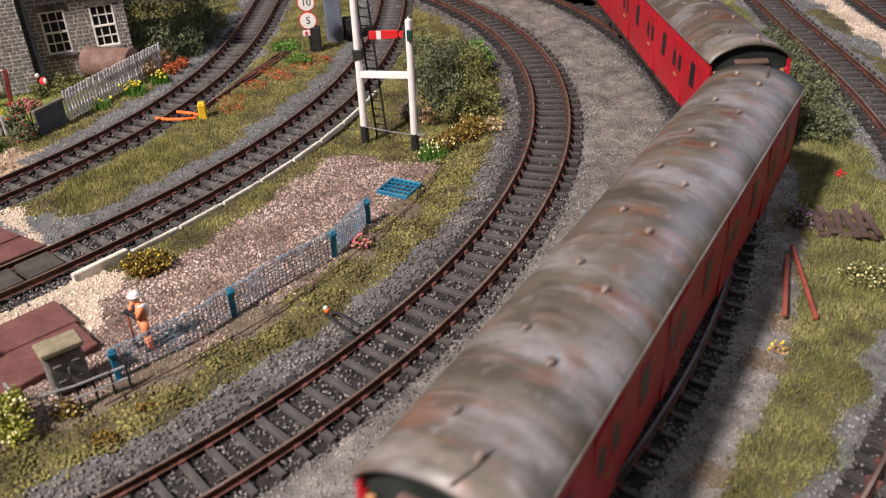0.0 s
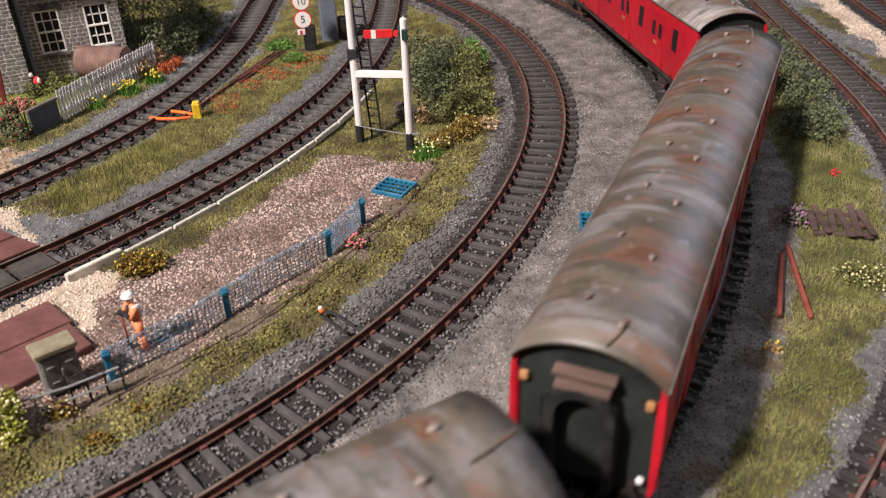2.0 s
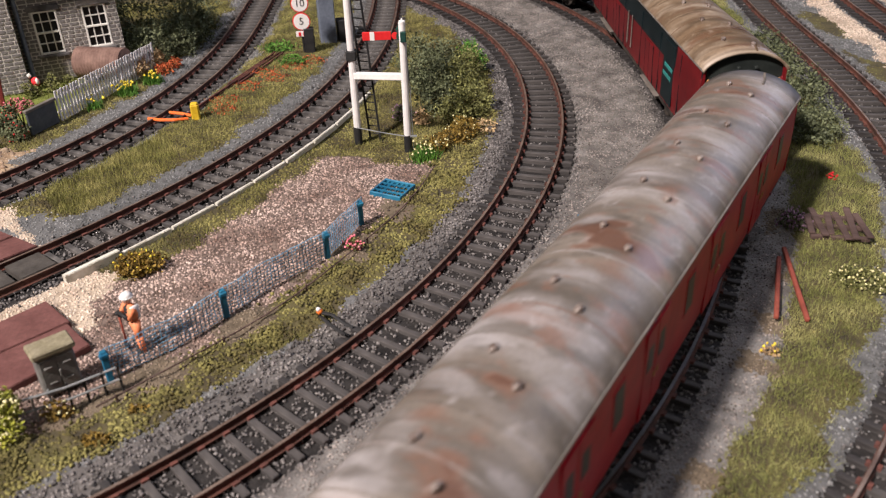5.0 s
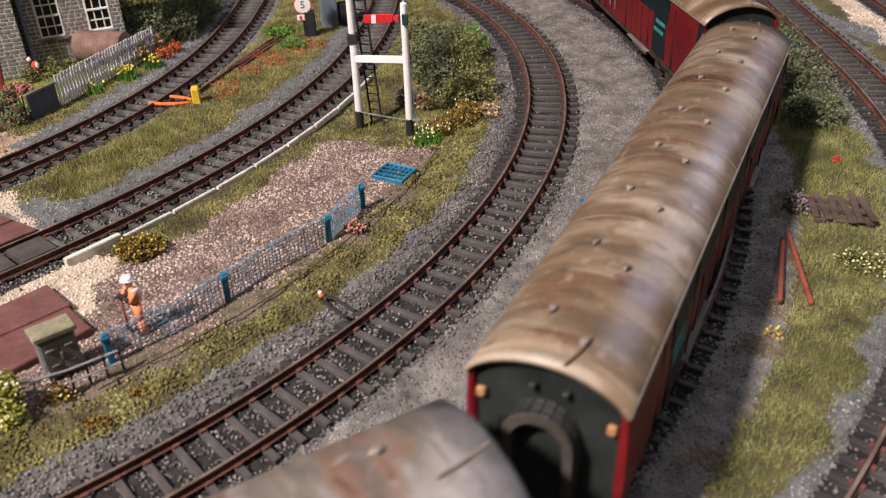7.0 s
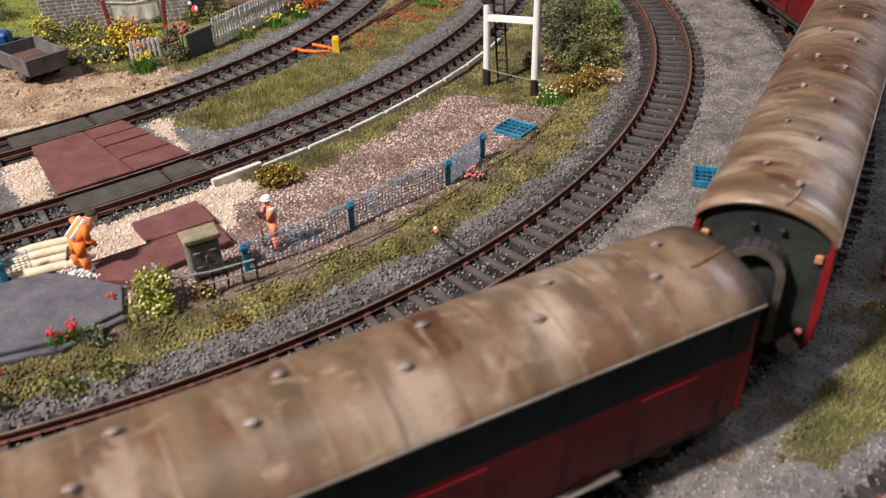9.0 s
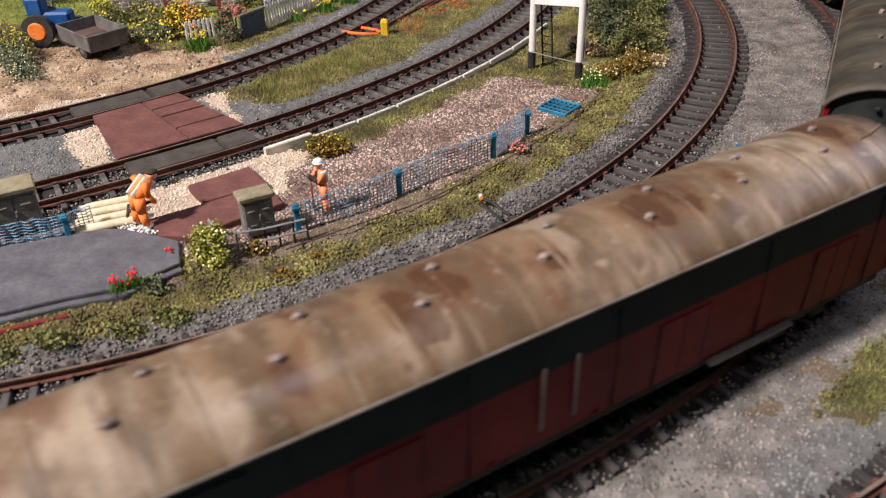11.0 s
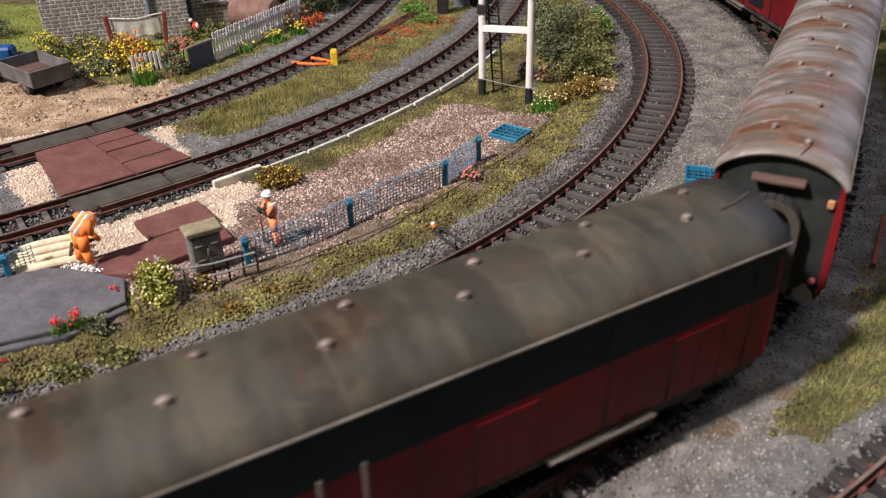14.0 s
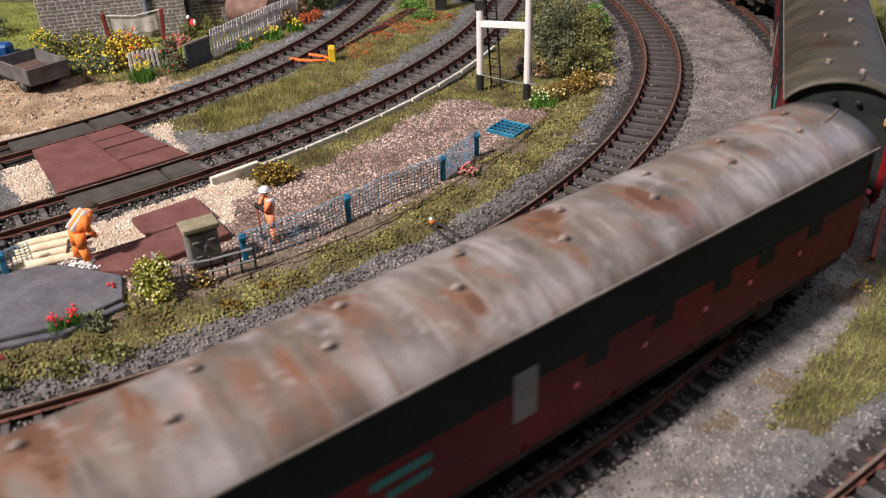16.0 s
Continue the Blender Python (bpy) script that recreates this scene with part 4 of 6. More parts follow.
def build_speed_sign():
    t = thing("speed_sign", -75, 497, -3, 6, "speed restriction sign with two white discs reading 10 and 5", "sign")
    bm = bmesh.new(); box(bm, (3.5, 1.5, 8), (6, 5, 17), 0.4)
    part("base_block", bm, "black", t)
    bm = bmesh.new(); rod(bm, (0, 1.4, 0), (0, 1.4, 36), 0.9, None, 8)
    part("post", bm, "black", t)
    for z, n in ((31.5, "10"), (20.8, "5")):
        bm = bmesh.new(); rod(bm, (0, -0.3, z), (0, 0.4, z), 5.3, None, 28)
        d = part("disc", bm, "signal_red", t)
        bm = bmesh.new(); rod(bm, (0, -0.5, z), (0, -0.2, z), 4.7, None, 28)
        part("disc_face", bm, "white", d)
        numeral(n, t, (0, -0.6, z), 6.0, "black")
    bm = bmesh.new(); box(bm, (-0.5, -0.2, 13.4), (7, 0.6, 3.4), 0.2)
    p = part("plate", bm, "white", t)
    bm = bmesh.new(); box(bm, (-1.8, -0.6, 13.4), (1.4, 0.3, 2.2)); box(bm, (1.0, -0.6, 13.4), (1.4, 0.3, 2.2))
    part("plate_bar", bm, "signal_red", p)
    t = thing("relay_box", -63, 522, -3, 12, "grey lineside relay box", "cabinet")
    bm = bmesh.new(); box(bm, (0, 0, 15), (10, 10, 31), 0.5)
    part("body", bm, "pipe_blue", t)
    bm = bmesh.new(); box(bm, (0, 0, 30.8), (11.4, 11.4, 1.4), 0.4)
    part("lid", bm, "cabinet_grey", t)
    bm = bmesh.new(); box(bm, (9, 1, 7), (6, 8, 14), 0.5)
    part("side_case", bm, "black", t)


def build_bollard():
    t = thing("yellow_post", -118, 396, -2.4, 10, "small yellow lineside post", "post")
    bm = bmesh.new(); box(bm, (0, 0, 4.2), (4.0, 4.0, 8.4), 0.5); box(bm, (0, 0, 8.6), (3.4, 3.4, 1.0), 0.4)
    part("body", bm, "yellow_paint", t)
    for k, pts in enumerate((((-24, 0, 1.6), (-17, -3.4, 2.0), (-10, -3.6, 1.8), (-4, -1, 1.2)), ((-15, 7, 1.8), (-9, 4.6, 2.0), (-3, 2.6, 1.4)))):
        h = thing("hose", -118, 396, -2.4, 0, "bright orange hose lying by the track", "hose", "orange hoses")
        bm = bmesh.new(); tube(bm, pts, 0.85, 8)
        part("tube", bm, "orange_hose", h)


def build_cabinet(x, y, turn, w, d, h, label):
    t = thing("lineside_cabinet", x, y, -2, turn, label, "cabinet", "lineside cabinets")
    bm = bmesh.new(); box(bm, (0, 0, h / 2), (w, d, h), 0.35)
    part("body", bm, "cabinet_grey", t)
    bm = bmesh.new(); box(bm, (0, 0, h + 0.9), (w + 1.6, d + 1.6, 2.0), 0.4)
    part("lid", bm, "cabinet_lid", t, "olive-stained lid")
    for s in (-1, 1):
        bm = bmesh.new(); box(bm, (s * w * 0.235, -d / 2 - 0.1, h * 0.5), (w * 0.44, 0.5, h * 0.82), 0.2)
        dr = part("door", bm, "cabinet_grey", t)
        bm = bmesh.new()
        box(bm, (s * w * 0.25, -d / 2 - 0.45, h * 0.72), (w * 0.22, 0.5, 0.7), 0.15)
        box(bm, (s * w * 0.22, -d / 2 - 0.45, h * 0.32), (w * 0.2, 0.5, 0.7), 0.15)
        part("louvre", bm, "cabinet_grey", dr)
    bm = bmesh.new(); box(bm, (0.2, -d / 2 - 0.6, h * 0.52), (0.8, 0.6, 2.4), 0.15)
    part("handle", bm, "cabinet_grey", t)
    return t


def workman_standing():
    """A painted figure leaning on a shovel."""
    bm = bmesh.new()
    for s in (-1, 1):
        rod(bm, (s * 1.6 + 1.5, -s * 0.8, 0), (s * 1.4 + 0.6, -s * 0.6, 6), 1.15, 1.35, 8)
        rod(bm, (s * 1.4 + 0.6, -s * 0.6, 6), (s * 0.9, 0, 12), 1.35, 1.7, 8)
        box(bm, (s * 1.6 + 1.2, -s * 0.8 - 0.6, 0.6), (1.9, 3.0, 1.4), 0.4, mi=3)
        rod(bm, (s * 2.6 - 0.4, -0.2, 18.2), (s * 3.0 - 1.6, -2.2, 14.0), 1.1, 0.9, 8)
        rod(bm, (s * 3.0 - 1.6, -2.2, 14.0), (-4.2 - s * 0.4, -3.0, 14.4 + s), 0.9, 0.8, 8, mi=3)
    ball(bm, (0, 0, 15.6), (2.9, 2.1, 4.2), 2)
    ball(bm, (-0.6, -0.9, 16.8), (1.9, 1.6, 2.5), 1, mi=3)
    ball(bm, (-0.7, -0.5, 21.3), (1.6, 1.7, 2.0), 2, mi=2)
    ball(bm, (-0.6, -0.4, 22.6), (2.1, 2.2, 1.6), 2, mi=1)
    rod(bm, (-0.6, -0.4, 22.2), (-0.6, -0.4, 22.5), 2.5, None, 14, mi=1)
    box(bm, (1.8, 0.4, 16.2), (1.0, 3.4, 5.6), 0.4, mi=1)
    rod(bm, (-4.6, -3.0, 15.6), (-3.6, -3.2, 0.4), 0.42, None, 6, mi=4)
    ball(bm, (-4.6, -3.0, 14.8), (1.3, 1.2, 1.0), 1, mi=3)
    box(bm, (-3.4, -3.3, 1.2), (2.4, 0.6, 2.6), 0.2, mi=3)
    ob = part("workman_figure", bm, ["vest", "white", "skin", "black", "red_timber"], None, "", True)
    ob.matrix_basis = pose(-92.5 * MM, 208 * MM, -2.6 * MM, 0, 0, -42) @ Matrix.Scale(0.84, 4)
    tagged(ob, "painted model workman figure in orange with a white helmet", "figurine", "workman figurines")


def workman_digging():
    bm = bmesh.new()
    for s in (-1, 1):
        rod(bm, (s * 2.6, s * 0.4, 0.8), (s * 2.0, 0, 6), 1.15, 1.4, 8)
        rod(bm, (s * 2.0, 0, 6), (s * 1.3, 0.4, 11.5), 1.5, 1.9, 8)
        box(bm, (s * 2.7, s * 0.4 + 0.4, 0.7), (1.9, 3.0, 1.5), 0.4, mi=1)
    m = Matrix.Rotation(radians(-48), 4, "X")
    vs = ball(bm, (0, 0, 0), (3.4, 2.4, 4.8), 2)
    bmesh.ops.transform(bm, matrix=Matrix.Translation((0, 2.6, 14.2)) @ m, verts=vs)
    vs = box(bm, (0, 0, 0), (0.7, 5.0, 7.6), 0.3, mi=1)
    bmesh.ops.transform(bm, matrix=Matrix.Translation((1.4, 2.5, 14.3)) @ m, verts=vs)
    vs = box(bm, (0, 0, 0), (0.7, 5.0, 7.6), 0.3, mi=1)
    bmesh.ops.transform(bm, matrix=Matrix.Translation((-1.4, 2.5, 14.3)) @ m, verts=vs)
    ball(bm, (-0.2, 6.8, 17.4), (1.7, 1.8, 1.9), 2, mi=2)
    ball(bm, (-0.2, 6.9, 18.3), (1.8, 1.9, 1.2), 2, mi=3)
    rod(bm, (3.0, 2.4, 17.6), (4.4, 2.2, 12.6), 1.2, 1.0, 8)
    rod(bm, (4.4, 2.2, 12.6), (3.4, 4.2, 9.0), 1.0, 0.8, 8)
    rod(bm, (-3.0, 2.4, 17.2), (-3.4, 3.6, 12.0), 1.2, 0.9, 8)
    rod(bm, (3.4, 4.4, 10.0), (-6.0, -1.0, 3.2), 0.55, None, 6, mi=3)
    rod(bm, (-4.6, -2.4, 1.4), (-7.6, 0.4, 5.2), 0.6, 0.4, 6, mi=3)
    ob = part("workman_figure", bm, ["orange", "white", "skin", "stem"], None, "", True)
    ob.matrix_basis = pose(-151.5 * MM, 186.5 * MM, -1.4 * MM, 0, 0, -34) @ Matrix.Diagonal((1.12, 1.1, 0.97, 1))
    tagged(ob, "painted model workman figure in orange bending over a pick", "figurine", "workman figurines")
    t = thing("rubble_heap", -151.5, 184.5, -2.6, 0, "small heap of white rubble at a figure's feet", "rubble")
    n = 120
    p = np.c_[RNG.normal(0, 3.4, n), RNG.normal(0, 1.2, n), RNG.uniform(0, 1.8, n)]
    v, f = chips(p, 1.0, 2.0)
    ob = soup("stones", v, f, "white", "", "", ""); ob.parent = t


def build_mesh_fence(pts, h, name, label, posts, n_rows=8, bulge=0.4):
    """Plastic mesh between posts: thin strands each way."""
    t = thing(name, pts[0][0], pts[0][1], -3, 0, label, "fence", "mesh fences")
    o = Vector((pts[0][0], pts[0][1], 0))
    P = [Vector((*p, 0)) - o for p in pts]
    seg = [(b - a).length for a, b in zip(P, P[1:])]
    total = sum(seg)

    def at(s):
        for a, b, l in zip(P, P[1:], seg):
            if s <= l:
                return a.lerp(b, s / l)
            s -= l
        return P[-1].copy()

    bm = bmesh.new()
    n = int(total / 1.55)
    for r in range(n_rows + 1):
        z = 0.6 + h * r / n_rows
        tube(bm, [at(total * i / 40) + Vector((0.25 * math.sin(i * 1.9 + r), 0.25 * math.cos(i * 1.3), z + 0.25 * math.sin(i * 0.9 + 0.3 * r))) for i in range(41)], 0.17, 4)
    part("mesh_strand", bm, "mesh_blue", t)
    bm = bmesh.new()
    for i in range(n + 1):
        p = at(total * i / n)
        lean = 0.3 * math.sin(i * 0.7)
        rod(bm, p + Vector((0, 0, 0.4)), p + Vector((lean, bulge * math.sin(i * 0.21), h + 0.6)), 0.16, None, 4)
    part("mesh_upright", bm, "mesh_blue", t)
    for s, hh in posts:
        bm = bmesh.new()
        p = at(s * total)
        box(bm, (p.x, p.y - 0.5, hh / 2), (2.0, 1.5, hh), 0.3, Matrix.Rotation(0.6, 4, "Z"))
        box(bm, (p.x + 0.2, p.y - 0.9, hh * 0.86), (2.8, 1.6, 1.8), 0.4, Matrix.Rotation(0.6, 4, "Z"))
        part("post", bm, "crate_blue", t, "flat blue post")
    return t


def build_railing():
    t = thing("railing", -116, 174, -3.2, 0, "grey tubular railing, part bent", "railing")
    a, b = Vector((0, 0, 0)), Vector((24, 14, 0))
    for z in (4.4, 8.6):
        bm = bmesh.new(); tube(bm, [a + Vector((0, 0, z)), a.lerp(b, 0.5) + Vector((0.4, -0.6, z - 0.3)), b + Vector((0, 0, z))], 0.36, 6)
        part("rail", bm, "rail_grey", t)
    for i in range(7):
        p = a.lerp(b, i / 6)
        bm = bmesh.new(); rod(bm, p, p + Vector((0.3 * (i % 2), 0, 9.0)), 0.36, None, 6)
        part("post", bm, "rail_grey" if i < 3 else "black", t)
    c = Vector((-6.5, 6, 0))
    bm = bmesh.new(); tube(bm, [a + Vector((0, 0, 8.6)), c + Vector((0, 0, 10.5))], 0.36, 6); rod(bm, c, c + Vector((0, 0, 10.5)), 0.36, None, 6)
    rod(bm, a.lerp(c, 0.5), a.lerp(c, 0.5) + Vector((0, 0, 9.6)), 0.36, None, 6)
    part("end_rail", bm, "rail_grey", t)


def build_crate(x, y, turn, z):
    t = thing("blue_grid", x, y, z, turn, "turquoise plastic grid lying on the gravel", "grid", "plastic grids")
    bm = bmesh.new()
    w, d = 13.5, 12.5
    for s in (-1, 1):
        box(bm, (0, s * d / 2, 1.5), (w + 1, 0.9, 3.0), 0.2); box(bm, (s * w / 2, 0, 1.5), (0.9, d, 3.0), 0.2)
    box(bm, (-w * 0.28, 0, 1.0), (0.9, d, 1.6))
    part("frame", bm, "crate_blue", t)
    # black sheet added under the slats so that the holes look dark
    bm = bmesh.new(); box(bm, (0, 0, 0.35), (w - 0.9, d - 0.9, 0.3)); part("base", bm, "black", t, "black sheet added under the grid to darken its holes")
    for i in range(1, 4):
        bm = bmesh.new(); box(bm, (0, -d / 2 + d * i / 4, 2.5), (w - 1, 0.45, 0.7)); part("slat", bm, "crate_blue", t)
    for i in range(1, 6):
        bm = bmesh.new(); box(bm, (-w / 2 + w * i / 6, 0, 2.3), (0.4, d - 1, 0.6)); part("slat", bm, "crate_blue", t)


def slab_of(name, corners, z0, z1, key, parent=None, bevel=0.25):
    bm = bmesh.new()
    lo = [bm.verts.new((*p, z0)) for p in corners]
    hi = [bm.verts.new((*p, z1)) for p in corners]
    bm.faces.new(lo[::-1]); bm.faces.new(hi)
    for i in range(len(corners)):
        j = (i + 1) % len(corners)
        bm.faces.new((lo[i], lo[j], hi[j], hi[i]))
    bmesh.ops.recalc_face_normals(bm, faces=bm.faces)
    if bevel:
        bmesh.ops.bevel(bm, geom=[e for e in bm.edges if all(v.co.z > z1 - 0.01 for v in e.verts)], offset=bevel, segments=2, affect="EDGES")
    return part(name, bm, key, parent)


def build_crossing():
    t = thing("level_crossing", 0, 0, 0, 0, "brown timber level crossing decks between the rails", "level crossing", "", "structure")
    def along(c, ya, yb, off, n=9):
        p = poly_path(c, ya, yb, off)
        return [tuple(p[int(i)]) for i in np.linspace(0, len(p) - 1, n)]
    # between the rails of both lines
    for c, ya, yb in ((P1, 272, 298), (P1, 298.8, 313), (P2, 224, 251), (P2, 251.8, 262)):
        slab_of("deck_board", along(c, ya, yb, -6.6) + along(c, ya, yb, 6.6)[::-1], -3.2, -0.5, "crossing_dark", t)
    # between the two lines: one wide deck with laid-in planks
    L1, L2 = along(P1, 276, 306, 10.6), along(P2, 223, 264, -10.6)
    a0, a1, b0, b1 = Vector(L1[0]), Vector(L1[-1]), Vector(L2[0]), Vector(L2[-1])
    f = lambda u, v: tuple((a0.lerp(a1, u)).lerp(b0.lerp(b1, u), v))
    slab_of("deck_panel", [f(0, 0), f(0.55, 0), f(0.55, 1), f(0, 1)], -3.2, 0.1, "crossing", t)
    for v0, v1 in ((0.0, 0.22), (0.235, 0.42), (0.435, 0.72), (0.735, 1.0)):
        slab_of("deck_plank", [f(0.56, v0), f(1, v0), f(1, v1), f(0.56, v1)], -3.2, 0.05 + RNG.uniform(-0.1, 0.1), "crossing", t)
    # the approach on the near side
    slab_of("deck_panel", [(-148, 215), (-131, 233), (-118.5, 220.5), (-136.5, 203.5)], -3.2, -0.6, "crossing", t)
    slab_of("deck_panel", [(-137.2, 202.8), (-119.2, 219.8), (-108, 208), (-131, 181), (-142, 180), (-151, 190)], -3.2, -0.9, "crossing", t)


def build_slab():
    t = thing("concrete_ramp", 0, 0, 0, 0, "dark grey concrete road slab with a joint", "pavement", "", "structure")
    edge = [(-215, 150), (-190, 170), (-177, 180.5), (-156, 183), (-134, 178.5), (-127.5, 166), (-139, 150.5)]
    slab_of("slab", edge + [(-153, 143), (-200, 112), (-240, 118)], -4.5, -1.0, "slab", t)
    slab_of("slab_edge", [(-127, 164.5), (-138.6, 149.2), (-152.5, 141.8), (-200, 110), (-199, 107.5), (-151.5, 139.2), (-137, 146.8), (-125, 163)], -5.0, -1.4, "slab", t)
    k = thing("brick_kerb", 0, 0, 0, 0, "low dark red brick kerb under the slab", "kerb", "", "structure")
    slab_of("kerb_course", [(-150, 138.0), (-199, 105.8), (-200, 103.0), (-149, 136)], -5.5, -2.4, "post_maroon", k)


def build_pipes():
    for i in range(4):
        t = thing("cream_pipe", -177 + 3.7 * i, 194.5 - 4.1 * i, -2.6, 0, "cream plastic pipe lying on the ground", "pipe", "cream pipes")
        bm = bmesh.new()
        k = 0.5 * (i % 2)
        tube(bm, [(-2 - 1.5 * i, -3.0, 1.5), (2, 0.6 + k, 1.8), (7, 4.2 + k, 1.7), (12, 7.2, 1.8), (15, 8.6, 1.6)], 1.65, 10)
        part("tube", bm, "cream_pipe", t, "", True)


def build_kerb():
    t = thing("white_kerb", 0, 0, 0, 0, "white concrete trough edging along the line", "kerb", "", "structure")
    p = poly_path(P2, 259, 440, 17.5)
    i = 0
    while i + 22 < len(p):
        a, b = p[i], p[i + 21]
        d = (b - a) / np.linalg.norm(b - a); n = np.array([d[1], -d[0]])
        slab_of("kerb_stone", [tuple(a - n * (0.75 if i else 1.1)), tuple(b - n * (0.75 if i else 1.1)), tuple(b + n * (0.75 if i else 1.1)), tuple(a + n * (0.75 if i else 1.1))], -4, -1.5 if i else 0.2, "kerb_white", t)
        i += 22


def wall_stones(length, h, holes):
    """Rows of squared stones, proud of the mortar, leaving the openings free."""
    out, z = [], 0.0
    while z < h:
        ch = RNG.uniform(1.9, 2.5)
        x = RNG.uniform(-4, 0)
        while x < length:
            w = RNG.uniform(2.4, 5.6)
            runs = [(max(0.0, x), min(length, x + w))]
            for a, b, c, d in holes:
                if z + ch > c - 0.1 and z < d + 0.1:
                    runs = [q for u, v in runs for q in ((u, min(v, a)), (max(u, b), v)) if q[1] > q[0]]
            for x0, x1 in runs:
                if x1 - x0 > 0.7:
                    out.append((x0 + 0.28, x1 - 0.28, z + 0.27, min(h, z + ch) - 0.27))
            x += w
        z += ch
    return out


STONE_CUBE = None


def build_house():
    global STONE_CUBE
    t = thing("stone_house", -222, 449, -2.5, 25, "dark grey stone house with white sash windows", "house")
    H = 78.0
    bm = bmesh.new(); box(bm, (0, 0, 0), (1, 1, 1), 0.08)
    ob = part("stone", bm, "stone"); STONE_CUBE = ob.data; bpy.data.objects.remove(ob)
    # wing standing forward (x 0 is its right end), main range set back 17 mm and running to the right
    def wall(name, x0, x1, y, d, holes):
        w = new(name); w.parent = t
        bm = bmesh.new()
        xs = sorted({x0, x1, *[v for hh in holes for v in hh[:2]]})
        zs = sorted({0.0, H, *[v for hh in holes for v in hh[2:]]})
        for a, b in zip(xs, xs[1:]):
            for c, e in zip(zs, zs[1:]):
                if not any(hh[0] <= a and b <= hh[1] and hh[2] <= c and e <= hh[3] for hh in holes):
                    box(bm, ((a + b) / 2, y + d / 2, (c + e) / 2), (b - a, d, e - c))
        bmesh.ops.remove_doubles(bm, verts=bm.verts, dist=0.01)
        part("mortar", bm, "mortar", w)
        for i, (a, b, c, e) in enumerate(wall_stones(x1 - x0, H, [(p - x0, q - x0, r, s) for p, q, r, s in holes])):
            if c > 62:
                continue
            s = new("stone", STONE_CUBE); s.parent = w
            s.matrix_basis = Matrix.Translation((MM * (x0 + (a + b) / 2), MM * (y + RNG.uniform(0.0, 0.15)), MM * (c + e) / 2)) @ Matrix.Diagonal(((b - a), 0.5, (e - c), 1))
        return w
    BACK = 12.0
    wall("wall", -82, 0, 0, 5, [])
    wins = [(10.0, 23.0, 15.5, 39.5), (36.0, 49.0, 15.5, 39.5)]
    main = wall("wall", 0, 55, BACK, 5, wins)
    for (x0, x1, y0, y1) in ((-5, 0, 5.1, 22), (-82, -77, 5, 70), (50, 55, 22, 70)):
        bm = bmesh.new(); box(bm, ((x0 + x1) / 2, (y0 + y1) / 2, H / 2), (x1 - x0, y1 - y0, H)); part("wall", bm, "stone", t)
    for a, b, c, e in wins:
        w = new("window"); w.parent = main
        bm = bmesh.new()
        for x in (a + 0.5, b - 0.5): box(bm, (x, BACK + 0.3, (c + e) / 2), (1.0, 1.2, e - c), 0.15)
        for z in (c + 0.5, (c + e) / 2, e - 0.5): box(bm, ((a + b) / 2, BACK + 0.2, z), (b - a, 1.2, 1.1), 0.15)
        part("frame", bm, "window_frame", w)
        bm = bmesh.new()
        for k in (1, 2): box(bm, (a + (b - a) * k / 3, BACK + 0.6, (c + e) / 2), (0.6, 0.7, e - c))
        for k in (0.25, 0.75): box(bm, ((a + b) / 2, BACK + 0.6, c + (e - c) * k), (b - a, 0.7, 0.6))
        part("glazing_bar", bm, "window_frame", w)
        bm = bmesh.new(); box(bm, ((a + b) / 2, BACK + 1.3, (c + e) / 2), (b - a, 0.3, e - c)); part("pane", bm, "window_dark", w)
        bm = bmesh.new(); box(bm, ((a + b) / 2, BACK - 0.6, c - 0.9), (b - a + 3, 2.4, 1.6), 0.2); part("sill", bm, "stone", w)
        bm = bmesh.new(); box(bm, ((a + b) / 2, BACK - 0.3, e + 1.6), (b - a + 4, 1.4, 3.2), 0.2); part("lintel", bm, "stone", w)
    bm = bmesh.new(); rod(bm, (-22, -1.6, 3), (-22, -1.6, H), 1.3, None, 10)
    rod(bm, (3, BACK - 1.4, 1), (3, BACK - 1.4, H), 1.3, None, 10)
    part("downpipe", bm, "pipe_blue", t)
    bm = bmesh.new()
    box(bm, (-14, 35, H + 1.5), (142, 84, 3), 0.4)
    box(bm, (-14, 35, H + 8), (120, 50, 12), 3)
    part("roof", bm, "roof_slate", t)


